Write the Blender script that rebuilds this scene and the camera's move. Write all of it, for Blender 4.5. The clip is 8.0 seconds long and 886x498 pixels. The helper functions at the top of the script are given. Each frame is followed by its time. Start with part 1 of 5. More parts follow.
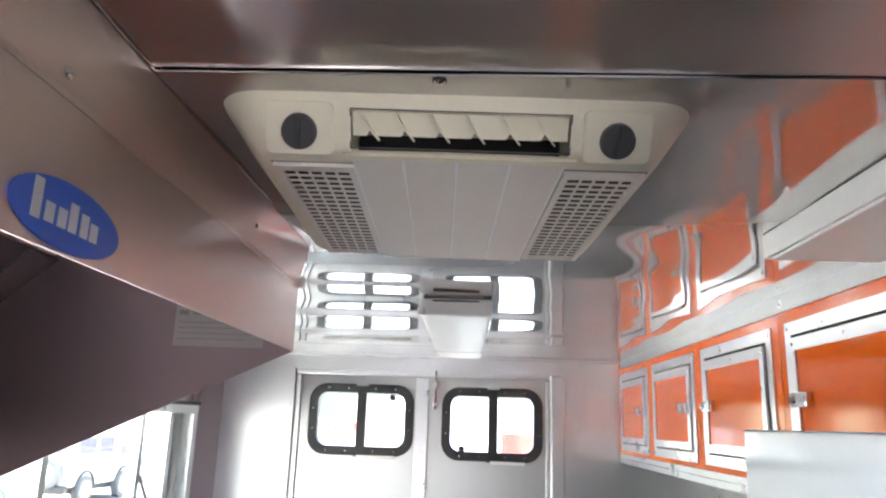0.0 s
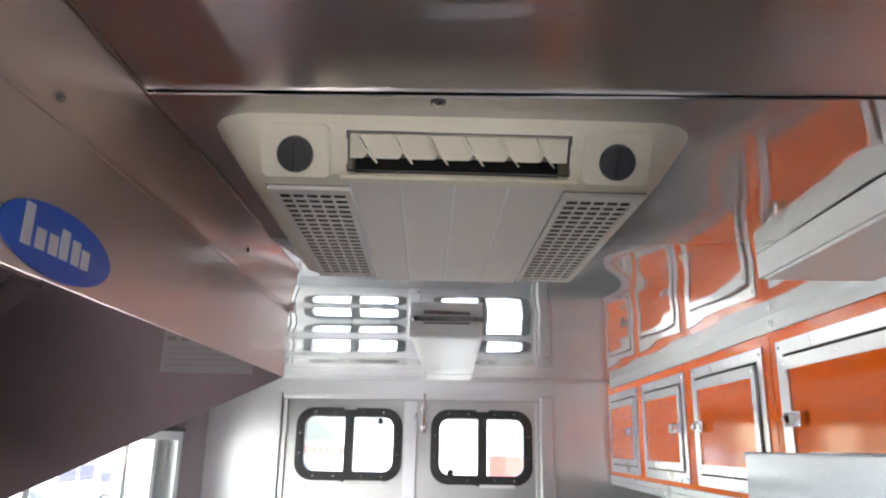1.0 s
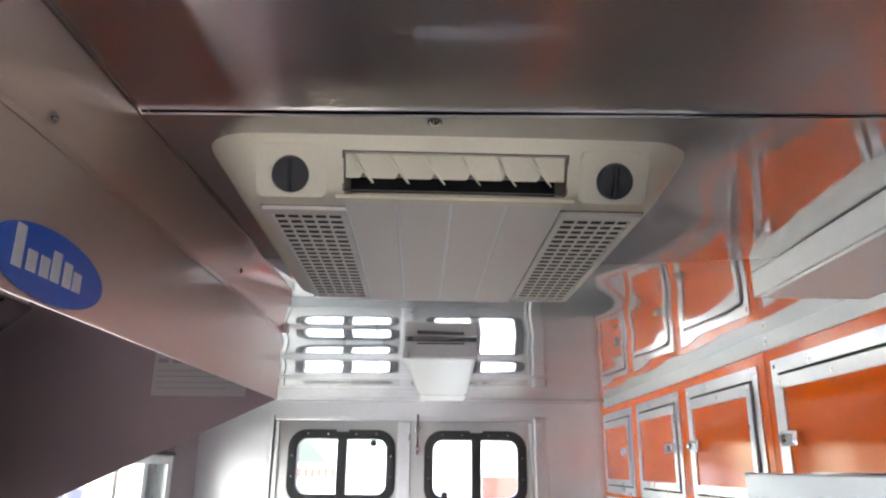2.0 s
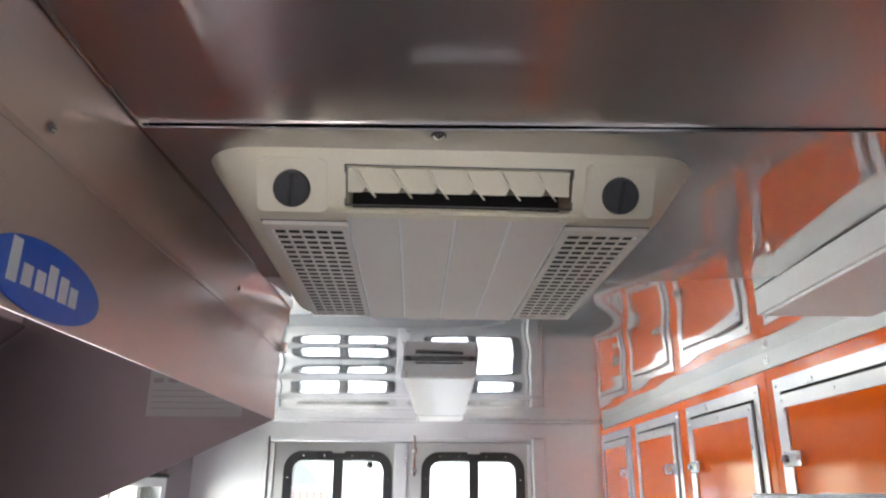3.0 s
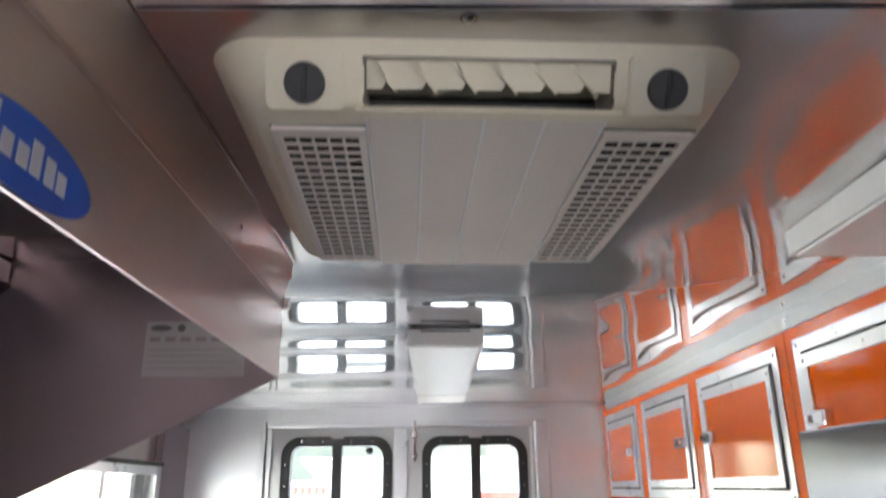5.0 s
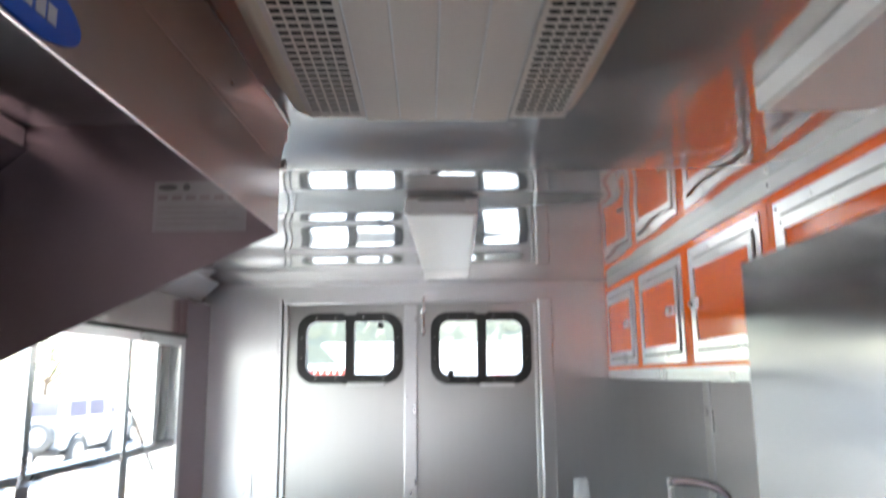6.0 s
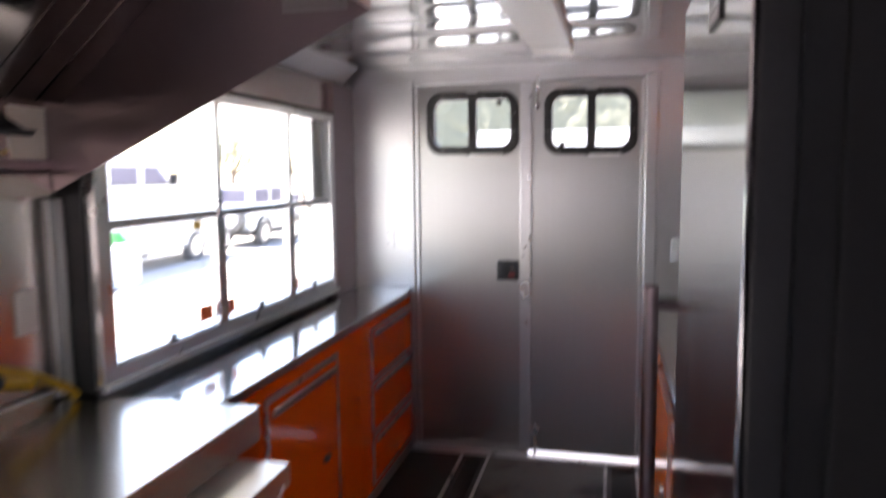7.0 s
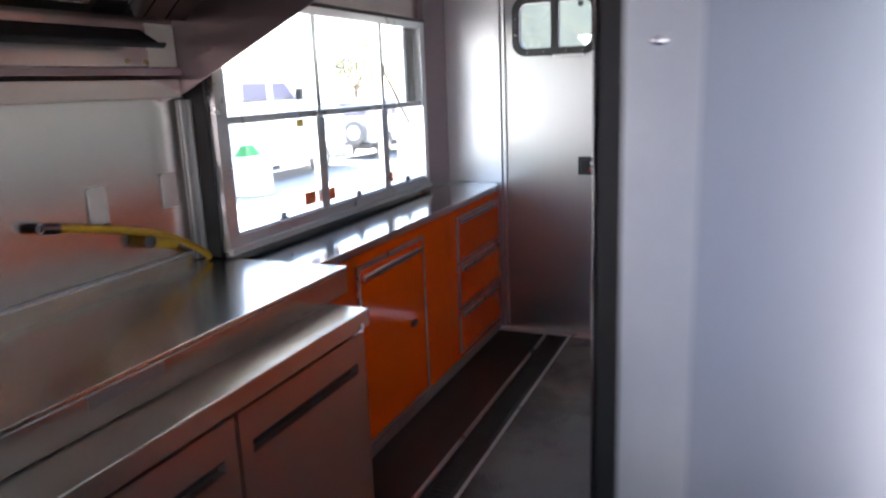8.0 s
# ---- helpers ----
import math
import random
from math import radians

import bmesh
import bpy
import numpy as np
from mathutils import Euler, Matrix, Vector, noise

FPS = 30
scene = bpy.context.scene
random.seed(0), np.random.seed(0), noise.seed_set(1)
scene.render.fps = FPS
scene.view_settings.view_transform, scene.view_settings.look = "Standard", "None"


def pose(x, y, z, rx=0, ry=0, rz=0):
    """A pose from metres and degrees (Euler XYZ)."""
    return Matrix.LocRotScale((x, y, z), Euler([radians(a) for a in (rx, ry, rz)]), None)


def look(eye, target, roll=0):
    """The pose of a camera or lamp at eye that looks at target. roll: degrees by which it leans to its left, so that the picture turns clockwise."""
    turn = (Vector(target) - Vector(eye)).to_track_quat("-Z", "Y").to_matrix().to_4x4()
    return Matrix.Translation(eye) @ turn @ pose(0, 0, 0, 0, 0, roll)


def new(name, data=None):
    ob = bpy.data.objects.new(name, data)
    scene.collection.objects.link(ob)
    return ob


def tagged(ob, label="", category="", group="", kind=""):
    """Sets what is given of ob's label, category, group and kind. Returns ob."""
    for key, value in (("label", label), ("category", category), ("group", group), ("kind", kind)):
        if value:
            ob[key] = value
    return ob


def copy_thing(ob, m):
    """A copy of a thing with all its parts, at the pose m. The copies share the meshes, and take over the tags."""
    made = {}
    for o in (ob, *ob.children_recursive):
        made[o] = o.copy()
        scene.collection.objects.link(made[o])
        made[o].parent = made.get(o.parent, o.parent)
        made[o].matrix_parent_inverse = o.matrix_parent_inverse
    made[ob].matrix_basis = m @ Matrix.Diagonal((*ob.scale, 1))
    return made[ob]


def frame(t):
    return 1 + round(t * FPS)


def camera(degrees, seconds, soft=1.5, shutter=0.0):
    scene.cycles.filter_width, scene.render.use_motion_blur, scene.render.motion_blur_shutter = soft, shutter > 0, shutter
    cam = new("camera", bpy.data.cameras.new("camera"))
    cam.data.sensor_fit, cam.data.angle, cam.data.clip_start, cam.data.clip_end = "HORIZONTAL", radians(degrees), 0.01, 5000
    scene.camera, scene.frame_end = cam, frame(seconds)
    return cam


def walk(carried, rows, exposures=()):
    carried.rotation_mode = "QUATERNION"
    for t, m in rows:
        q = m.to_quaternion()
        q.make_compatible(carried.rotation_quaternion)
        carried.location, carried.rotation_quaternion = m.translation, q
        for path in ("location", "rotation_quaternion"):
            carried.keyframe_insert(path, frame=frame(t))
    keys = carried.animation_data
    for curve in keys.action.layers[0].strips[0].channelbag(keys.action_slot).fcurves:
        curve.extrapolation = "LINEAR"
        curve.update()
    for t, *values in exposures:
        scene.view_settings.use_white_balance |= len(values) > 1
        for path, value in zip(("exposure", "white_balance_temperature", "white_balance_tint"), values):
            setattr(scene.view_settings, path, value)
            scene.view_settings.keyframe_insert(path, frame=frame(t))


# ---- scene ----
cam = camera(63.6, 8.0, soft=2.2, shutter=0.7)
EXPOSURES = [(0.0, 4.19, 6900, 14), (1.5, 3.98, 6900, 14), (3.0, 4.06, 6900, 14), (4.0, 4.06, 6900, 14), (6.0, 3.79, 6800, 14), (6.5, 3.71, 7050, 18), (7.0, 3.36, 7300, 27), (7.5, 3.31, 7100, 26), (8.0, 3.56, 6700, 21)]
PATH = [
    (0, (0.861, -3.540, 1.856), (0.782, -1.598, 2.328), 1.9),
    (0.5, (0.854, -3.532, 1.859), (0.794, -1.597, 2.36), 1.4),
    (1, (0.846, -3.53, 1.861), (0.81, -1.602, 2.39), 1.1),
    (1.5, (0.843, -3.527, 1.863), (0.821, -1.607, 2.42), 0.8),
    (3, (0.833, -3.512, 1.862), (0.832, -1.616, 2.498), 0.5),
    (3.5, (0.827, -3.498, 1.858), (0.829, -1.612, 2.524), 0.3),
    (4, (0.815, -3.478, 1.856), (0.828, -1.604, 2.553), 0.1),
    (4.2, (0.807, -3.468, 1.851), (0.833, -1.601, 2.57), -0.3),
    (5.3, (0.799, -3.417, 1.784), (0.82, -1.497, 2.342), -0.6),
    (5.5, (0.809, -3.426, 1.772), (0.813, -1.49, 2.273), -0.2),
    (6, (0.853, -3.48, 1.724), (0.824, -1.511, 2.072), -0.5),
    (6.5, (0.979, -3.673, 1.637), (0.746, -1.689, 1.742), -1.1),
    (7, (1.099, -3.884, 1.598), (0.64, -1.949, 1.382), -0.5),
    (7.5, (1.211, -4.091, 1.584), (0.599, -2.231, 1.196), -0.9),
    (7.75, (1.316, -4.138, 1.543), (0.604, -2.321, 1.136), -1.6),
    (8, (1.414, -4.186, 1.546), (0.637, -2.398, 1.099), -2.3),
]
walk(cam, [(t, look(eye, target, roll)) for t, eye, target, roll in PATH], EXPOSURES)

# ---- world and light ----
world = bpy.data.worlds.new("sky")
scene.world = world
world.use_nodes = True
wn = world.node_tree.nodes
sky = wn.new("ShaderNodeTexSky")
sky.sky_type = "NISHITA"
sky.sun_disc = False
sky.sun_elevation = radians(62)
sky.sun_rotation = radians(-80)
sky.altitude = 50
world.node_tree.links.new(sky.outputs[0], wn["Background"].inputs[0])
wn["Background"].inputs[1].default_value = 0.15
sun_data = bpy.data.lights.new("sun", "SUN")
sun_data.energy = 5.0
sun_data.angle = radians(0.5)
sun_data.color = (1.0, 0.96, 0.9)
sun = new("sun", sun_data)
sun_way = Vector((math.sin(radians(-80)) * math.cos(radians(62)), math.cos(radians(80)) * math.cos(radians(62)), math.sin(radians(62))))
sun.matrix_world = look(sun_way * 30, (0, 0, 0))


# ---- materials ----
def nodes_of(name):
    m = bpy.data.materials.new(name)
    m.use_nodes = True
    return m, m.node_tree.nodes, m.node_tree.links, m.node_tree.nodes["Principled BSDF"]


def mapped(n, l, scale, source="Object"):
    tc = n.new("ShaderNodeTexCoord")
    mp = n.new("ShaderNodeMapping")
    mp.inputs["Scale"].default_value = scale
    l.new(tc.outputs[source], mp.inputs[0])
    return mp.outputs[0]


def noise_tex(n, l, vec, scale, detail=4.0, rough=0.55):
    t = n.new("ShaderNodeTexNoise")
    t.inputs["Scale"].default_value = scale
    t.inputs["Detail"].default_value = detail
    t.inputs["Roughness"].default_value = rough
    l.new(vec, t.inputs["Vector"])
    return t.outputs["Fac"]


def ranged(n, l, fac, lo, hi, a=0.3, b=0.7):
    r = n.new("ShaderNodeMapRange")
    r.inputs["From Min"].default_value, r.inputs["From Max"].default_value = a, b
    r.inputs["To Min"].default_value, r.inputs["To Max"].default_value = lo, hi
    l.new(fac, r.inputs["Value"])
    return r.outputs[0]


def blended(n, l, fac, c1, c2):
    mx = n.new("ShaderNodeMix")
    mx.data_type = "RGBA"
    mx.inputs["A"].default_value = (*c1, 1)
    mx.inputs["B"].default_value = (*c2, 1)
    l.new(fac, mx.inputs["Factor"])
    return mx.outputs["Result"]


def bumped(n, l, bsdf, height, strength, distance):
    b = n.new("ShaderNodeBump")
    b.inputs["Strength"].default_value = strength
    b.inputs["Distance"].default_value = distance
    l.new(height, b.inputs["Height"])
    l.new(b.outputs[0], bsdf.inputs["Normal"])


def surface(name, c1, c2, rough=(0.3, 0.5), metal=0.0, grain=40.0, stretch=(1, 1, 1), bump=0.1, depth=0.001, blotch=3.0, coat=0.0, aniso=0.0, along=(0, 1, 0)):
    """Two-scale surface: blotches in colour and gloss, fine grain in relief."""
    m, n, l, b = nodes_of(name)
    big = noise_tex(n, l, mapped(n, l, (1, 1, 1)), blotch, 5.0, 0.6)
    fine = noise_tex(n, l, mapped(n, l, stretch), grain, 3.0, 0.6)
    mix = n.new("ShaderNodeMath")
    mix.operation = "MULTIPLY_ADD"
    mix.inputs[1].default_value = 0.35
    l.new(fine, mix.inputs[0])
    half = n.new("ShaderNodeMath")
    half.operation = "MULTIPLY"
    half.inputs[1].default_value = 0.65
    l.new(big, half.inputs[0])
    l.new(half.outputs[0], mix.inputs[2])
    l.new(blended(n, l, ranged(n, l, mix.outputs[0], 0, 1), c1, c2), b.inputs["Base Color"])
    l.new(ranged(n, l, mix.outputs[0], rough[0], rough[1]), b.inputs["Roughness"])
    b.inputs["Metallic"].default_value = metal
    b.inputs["Coat Weight"].default_value = coat
    b.inputs["Coat Roughness"].default_value = 0.02
    if aniso:
        tg = n.new("ShaderNodeCombineXYZ")
        for i in range(3):
            tg.inputs[i].default_value = along[i]
        b.inputs["Anisotropic"].default_value = aniso
        l.new(tg.outputs[0], b.inputs["Tangent"])
    if bump:
        bumped(n, l, b, fine, bump, depth)
    return m


def hazed(name, c1, c2, sharp, haze, steep, flat, stretch=(0.2, 6, 1)):
    """Polished sheet metal under the haze of its fine brushing; the mirror image is clearer seen flat along the sheet."""
    m, n, l, b = nodes_of(name)
    big = noise_tex(n, l, mapped(n, l, (1, 1, 1)), 2.0, 5.0, 0.6)
    fine = noise_tex(n, l, mapped(n, l, stretch), 60, 3.0, 0.6)
    tone = blended(n, l, ranged(n, l, big, 0, 1), c1, c2)
    soft, mx = n.new("ShaderNodeBsdfPrincipled"), n.new("ShaderNodeMixShader")
    for node, r in ((b, sharp), (soft, haze)):
        node.inputs["Metallic"].default_value = 1.0
        l.new(tone, node.inputs["Base Color"])
        l.new(ranged(n, l, fine, r * 0.92, r * 1.08), node.inputs["Roughness"])
    lw = n.new("ShaderNodeLayerWeight")
    lw.inputs[0].default_value = 0.5
    l.new(ranged(n, l, lw.outputs["Facing"], steep, flat, 0.52, 0.80), mx.inputs[0])
    l.new(soft.outputs[0], mx.inputs[1])
    l.new(b.outputs[0], mx.inputs[2])
    l.new(mx.outputs[0], n["Material Output"].inputs[0])
    return m


CEILING = hazed("polished_ceiling_sheet", (0.70, 0.70, 0.70), (0.76, 0.76, 0.76), 0.04, 0.36, 0.40, 0.82)
CEILINGMID = hazed("polished_ceiling_sheet_warm", (0.66, 0.645, 0.635), (0.72, 0.705, 0.695), 0.05, 0.36, 0.36, 0.84)
CEILINGSATIN = hazed("satin_ceiling_sheet", (0.69, 0.65, 0.635), (0.75, 0.71, 0.695), 0.07, 0.32, 0.19, 0.48)
ALU = surface("satin_aluminium_sheet", (0.60, 0.605, 0.59), (0.65, 0.655, 0.64), (0.27, 0.285), 1.0, 3, (1, 1, 0.5), 0, 0, 1.0)
DOORALU = surface("brushed_door_aluminium", (0.475, 0.48, 0.475), (0.515, 0.52, 0.515), (0.32, 0.36), 1.0, 5, (8, 8, 0.2), 0, 0, 1.2, aniso=0.5, along=(1, 0, 0))
ALUWALL = surface("bright_aluminium_sheet", (0.71, 0.715, 0.73), (0.77, 0.775, 0.79), (0.37, 0.41), 1.0, 4, (6, 6, 0.3), 0, 0, 1.4)
TRIM = surface("bright_aluminium_trim", (0.60, 0.61, 0.62), (0.70, 0.71, 0.72), (0.24, 0.36), 1.0, 25, (1, 1, 1), 0, 0, 5.0)
STEEL = surface("brushed_stainless", (0.60, 0.535, 0.495), (0.68, 0.615, 0.575), (0.18, 0.25), 1.0, 120, (0.5, 0.5, 8), 0, 0, 1.6)
FRIDGESTEEL = surface("vertically_brushed_stainless", (0.36, 0.36, 0.365), (0.42, 0.42, 0.425), (0.165, 0.18), 1.0, 150, (8, 8, 0.2), 0, 0, 1.2, aniso=0.97)
WALLSTEEL = surface("satin_wall_stainless", (0.46, 0.42, 0.40), (0.54, 0.495, 0.47), (0.22, 0.26), 1.0, 60, (6, 0.3, 6), 0, 0, 1.6)
HOODSTEEL = surface("hood_stainless", (0.60, 0.505, 0.49), (0.635, 0.535, 0.52), (0.31, 0.34), 1.0, 60, (6, 0.15, 6), 0, 0, 1.6)
# Stainless darkened well below its own tone; shade is put into the albedo.
SHADESTEEL = surface("shade_dark_stainless", (0.212, 0.166, 0.180), (0.25, 0.198, 0.212), (0.272, 0.288), 1.0, 60, (6, 0.15, 6), 0, 0, 1.6)
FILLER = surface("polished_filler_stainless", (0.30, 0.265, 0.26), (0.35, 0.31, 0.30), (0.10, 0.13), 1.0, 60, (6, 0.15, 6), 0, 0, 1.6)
# HOODSTEEL copied darker; shade of the hood's back is in the colour.
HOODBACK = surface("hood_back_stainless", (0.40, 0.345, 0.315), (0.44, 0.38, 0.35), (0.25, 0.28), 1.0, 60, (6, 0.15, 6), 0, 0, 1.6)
WORKTOP = surface("stainless_worktop", (0.50, 0.465, 0.405), (0.56, 0.525, 0.465), (0.225, 0.245), 1.0, 140, (6, 0.4, 6), 0, 0, 2.0)
LEDGE = surface("satin_stainless_ledge", (0.58, 0.55, 0.49), (0.66, 0.63, 0.57), (0.32, 0.40), 1.0, 140, (6, 0.4, 6), 0, 0, 2.0)
# For the unseen front wall; the cool tint colours what the bulkhead reflects.
COOLGREY = surface("cool_grey_panel", (0.36, 0.39, 0.46), (0.43, 0.46, 0.54), (0.5, 0.6), 0.0, 90, (1, 1, 1), 0.05, 0.0004, 2.0)
COUNTER = surface("polished_stainless_counter", (0.70, 0.70, 0.695), (0.77, 0.77, 0.765), (0.09, 0.13), 1.0, 140, (6, 0.4, 6), 0, 0, 2.0)
# Orange reflected from the cabinets opposite is put into this steel's tint.
FRONTSTEEL = surface("satin_orange_cast_stainless", (0.62, 0.475, 0.415), (0.69, 0.545, 0.485), (0.34, 0.42), 1.0, 120, (0.5, 0.5, 8), 0, 0, 1.6)
# Blue of the skylight on the bulkhead is put into its base tint.
BULKHEAD = surface("skylit_blue_bulkhead", (0.46, 0.49, 0.54), (0.51, 0.54, 0.59), (0.27, 0.30), 1.0, 40, (8, 8, 0.3), 0, 0, 1.4)
DULLALU = surface("dull_aluminium_strip", (0.48, 0.49, 0.49), (0.56, 0.57, 0.57), (0.42, 0.52), 1.0, 60, (1, 1, 1), 0, 0, 3.0)
CHROME = surface("polished_chrome", (0.72, 0.72, 0.73), (0.80, 0.80, 0.81), (0.05, 0.12), 1.0, 60, (1, 1, 1), 0.0, 0, 8.0)
ORANGE = surface("glossy_orange_sheet", (0.75, 0.111, 0.001), (0.80, 0.123, 0.0015), (0.10, 0.13), 0.0, 30, (1, 1, 1), 0, 0, 1.5)
ORANGE.node_tree.nodes["Principled BSDF"].inputs["Specular IOR Level"].default_value = 0.17
CREAM = surface("cream_moulded_plastic", (0.74, 0.69, 0.54), (0.80, 0.75, 0.60), (0.42, 0.55), 0.0, 260, (1, 1, 1), 0.12, 0.0003, 4.0)
GREYPLASTIC = surface("warm_grey_plastic", (0.69, 0.64, 0.585), (0.75, 0.70, 0.64), (0.45, 0.58), 0.0, 260, (1, 1, 1), 0.12, 0.0003, 4.0)
DARKPLASTIC = surface("dark_grey_plastic", (0.024, 0.024, 0.025), (0.042, 0.042, 0.044), (0.35, 0.5), 0.0, 150, (1, 1, 1), 0.05, 0.0003, 5.0)
BLACK = surface("black_rubber", (0.012, 0.012, 0.013), (0.028, 0.028, 0.03), (0.4, 0.6), 0.0, 120, (1, 1, 1), 0.1, 0.0004, 5.0)
# Near-black albedo gives the shade inside gaps, slots and hollows.
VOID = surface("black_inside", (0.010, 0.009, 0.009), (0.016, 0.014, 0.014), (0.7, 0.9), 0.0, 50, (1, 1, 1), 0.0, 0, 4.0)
CHARCOAL = surface("charcoal_sheet", (0.018, 0.018, 0.020), (0.030, 0.030, 0.032), (0.55, 0.7), 0.0, 90, (1, 1, 1), 0.05, 0.0004, 3.0)
WHITE = surface("white_enamel", (0.74, 0.75, 0.75), (0.82, 0.83, 0.83), (0.35, 0.5), 0.0, 90, (1, 1, 1), 0.04, 0.0003, 4.0)
DIFFUSER = surface("prismatic_acrylic", (0.82, 0.83, 0.82), (0.88, 0.89, 0.88), (0.35, 0.5), 0.0, 300, (1, 1, 1), 0.25, 0.0006, 3.0)
FLOOR = surface("dark_rubber_floor", (0.045, 0.047, 0.046), (0.092, 0.095, 0.090), (0.18, 0.38), 0.0, 160, (1, 1, 1), 0.2, 0.0008, 1.6)
DARKFLOOR = surface("near_black_rubber_floor", (0.006, 0.006, 0.007), (0.012, 0.011, 0.012), (0.35, 0.50), 0.0, 160, (1, 1, 1), 0.2, 0.0008, 1.6)
BLUE = surface("blue_vinyl", (0.010, 0.085, 0.46), (0.014, 0.10, 0.52), (0.25, 0.35), 0.0, 60, (1, 1, 1), 0.0, 0, 6.0)
RATING = surface("dull_metallic_label", (0.27, 0.255, 0.25), (0.33, 0.315, 0.31), (0.35, 0.5), 0.8, 80, (1, 1, 1), 0.0, 0, 6.0)
SILVERINK = surface("silver_ink", (0.55, 0.58, 0.62), (0.66, 0.68, 0.72), (0.3, 0.4), 0.3, 60, (1, 1, 1), 0.0, 0, 6.0)
LABELCREAM = surface("window_lit_pale_plate", (0.76, 0.745, 0.66), (0.82, 0.805, 0.72), (0.4, 0.55), 0.2, 80, (1, 1, 1), 0.0, 0, 6.0)
LABELGREY = surface("metallic_label", (0.42, 0.42, 0.43), (0.50, 0.50, 0.51), (0.35, 0.5), 0.5, 80, (1, 1, 1), 0.0, 0, 6.0)
INK = surface("dark_ink", (0.06, 0.055, 0.055), (0.09, 0.085, 0.085), (0.5, 0.6), 0.0, 60, (1, 1, 1), 0.0, 0, 6.0)
YELLOW = surface("yellow_coated_hose", (0.52, 0.30, 0.015), (0.66, 0.40, 0.03), (0.35, 0.5), 0.0, 200, (1, 1, 1), 0.3, 0.001, 20.0)
BRASS = surface("brass", (0.60, 0.44, 0.18), (0.70, 0.52, 0.24), (0.25, 0.4), 1.0, 60, (1, 1, 1), 0.05, 0.0004, 20.0)
TAPE = surface("pale_masking_tape", (0.64, 0.61, 0.57), (0.72, 0.69, 0.65), (0.4, 0.5), 0.0, 60, (1, 1, 1), 0.0, 0, 8.0)
STICKER = surface("orange_sticker", (0.80, 0.12, 0.02), (0.88, 0.16, 0.03), (0.5, 0.6), 0.0, 60, (1, 1, 1), 0.0, 0, 8.0)
YELLOWSTICKER = surface("yellow_sticker", (0.75, 0.55, 0.05), (0.82, 0.62, 0.08), (0.5, 0.6), 0.0, 60, (1, 1, 1), 0.0, 0, 8.0)
RED = surface("red_plastic", (0.22, 0.012, 0.012), (0.28, 0.018, 0.018), (0.3, 0.4), 0.0, 60, (1, 1, 1), 0.0, 0, 8.0)
ASPHALT = surface("pale_concrete_paving", (0.36, 0.355, 0.34), (0.46, 0.455, 0.44), (0.8, 0.95), 0.0, 60, (1, 1, 1), 0.4, 0.01, 0.5)
CARWHITE = surface("white_car_paint", (0.74, 0.75, 0.76), (0.80, 0.81, 0.82), (0.15, 0.25), 0.0, 20, (1, 1, 1), 0.0, 0, 1.0, 0.7)
CARSILVER = surface("silver_car_paint", (0.42, 0.43, 0.45), (0.50, 0.51, 0.53), (0.2, 0.3), 0.3, 20, (1, 1, 1), 0.0, 0, 1.0, 0.7)
CARRED = surface("red_car_paint", (0.55, 0.03, 0.02), (0.62, 0.05, 0.03), (0.15, 0.25), 0.0, 20, (1, 1, 1), 0.0, 0, 1.0, 0.7)
# Rubber lightened to put the washed-out glare into its colour.
TYRE = surface("glare_pale_tyre_rubber", (0.10, 0.10, 0.10), (0.15, 0.15, 0.147), (0.7, 0.9), 0.0, 40, (1, 1, 1), 0.2, 0.003, 5.0)
# Glass albedo raised for the same glare.
CARGLASS = surface("tinted_car_glass", (0.13, 0.12, 0.165), (0.16, 0.15, 0.195), (0.06, 0.12), 0.0, 10, (1, 1, 1), 0.0, 0, 1.0)
STUCCO = surface("pale_stucco", (0.66, 0.64, 0.60), (0.76, 0.74, 0.70), (0.8, 0.95), 0.0, 50, (1, 1, 1), 0.3, 0.006, 0.8)
LEAF = surface("leaf_green", (0.055, 0.070, 0.030), (0.075, 0.090, 0.042), (0.5, 0.7), 0.0, 20, (1, 1, 1), 0.0, 0, 4.0)
# Haze is put into the colour: leaves paler and flatter than LEAF.
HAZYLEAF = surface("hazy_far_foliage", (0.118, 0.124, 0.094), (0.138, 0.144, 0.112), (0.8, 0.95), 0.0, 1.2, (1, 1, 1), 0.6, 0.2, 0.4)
BARK = surface("bark", (0.10, 0.075, 0.055), (0.16, 0.12, 0.09), (0.8, 0.95), 0.0, 30, (1, 1, 0.3), 0.5, 0.01, 3.0)
GREENPLASTIC = surface("green_plastic", (0.004, 0.15, 0.025), (0.008, 0.20, 0.04), (0.4, 0.5), 0.0, 30, (1, 1, 1), 0.0, 0, 5.0)


def glass_material():
    m, n, l, b = nodes_of("clear_window_glass")
    n.remove(b)
    tr, gl, mx, fr = (n.new("ShaderNodeBsdfTransparent"), n.new("ShaderNodeBsdfGlossy"), n.new("ShaderNodeMixShader"), n.new("ShaderNodeLayerWeight"))
    tr.inputs[0].default_value = (0.93, 0.96, 0.94, 1)
    gl.inputs["Roughness"].default_value = 0.02
    fr.inputs[0].default_value = 0.5
    up = n.new("ShaderNodeMath")
    up.operation = "POWER"
    up.inputs[1].default_value = 4.0
    l.new(fr.outputs["Facing"], up.inputs[0])
    l.new(ranged(n, l, up.outputs[0], 0.04, 0.9, 0.0, 1.0), mx.inputs[0])
    l.new(tr.outputs[0], mx.inputs[1])
    l.new(gl.outputs[0], mx.inputs[2])
    l.new(mx.outputs[0], n["Material Output"].inputs[0])
    return m


GLASS = glass_material()


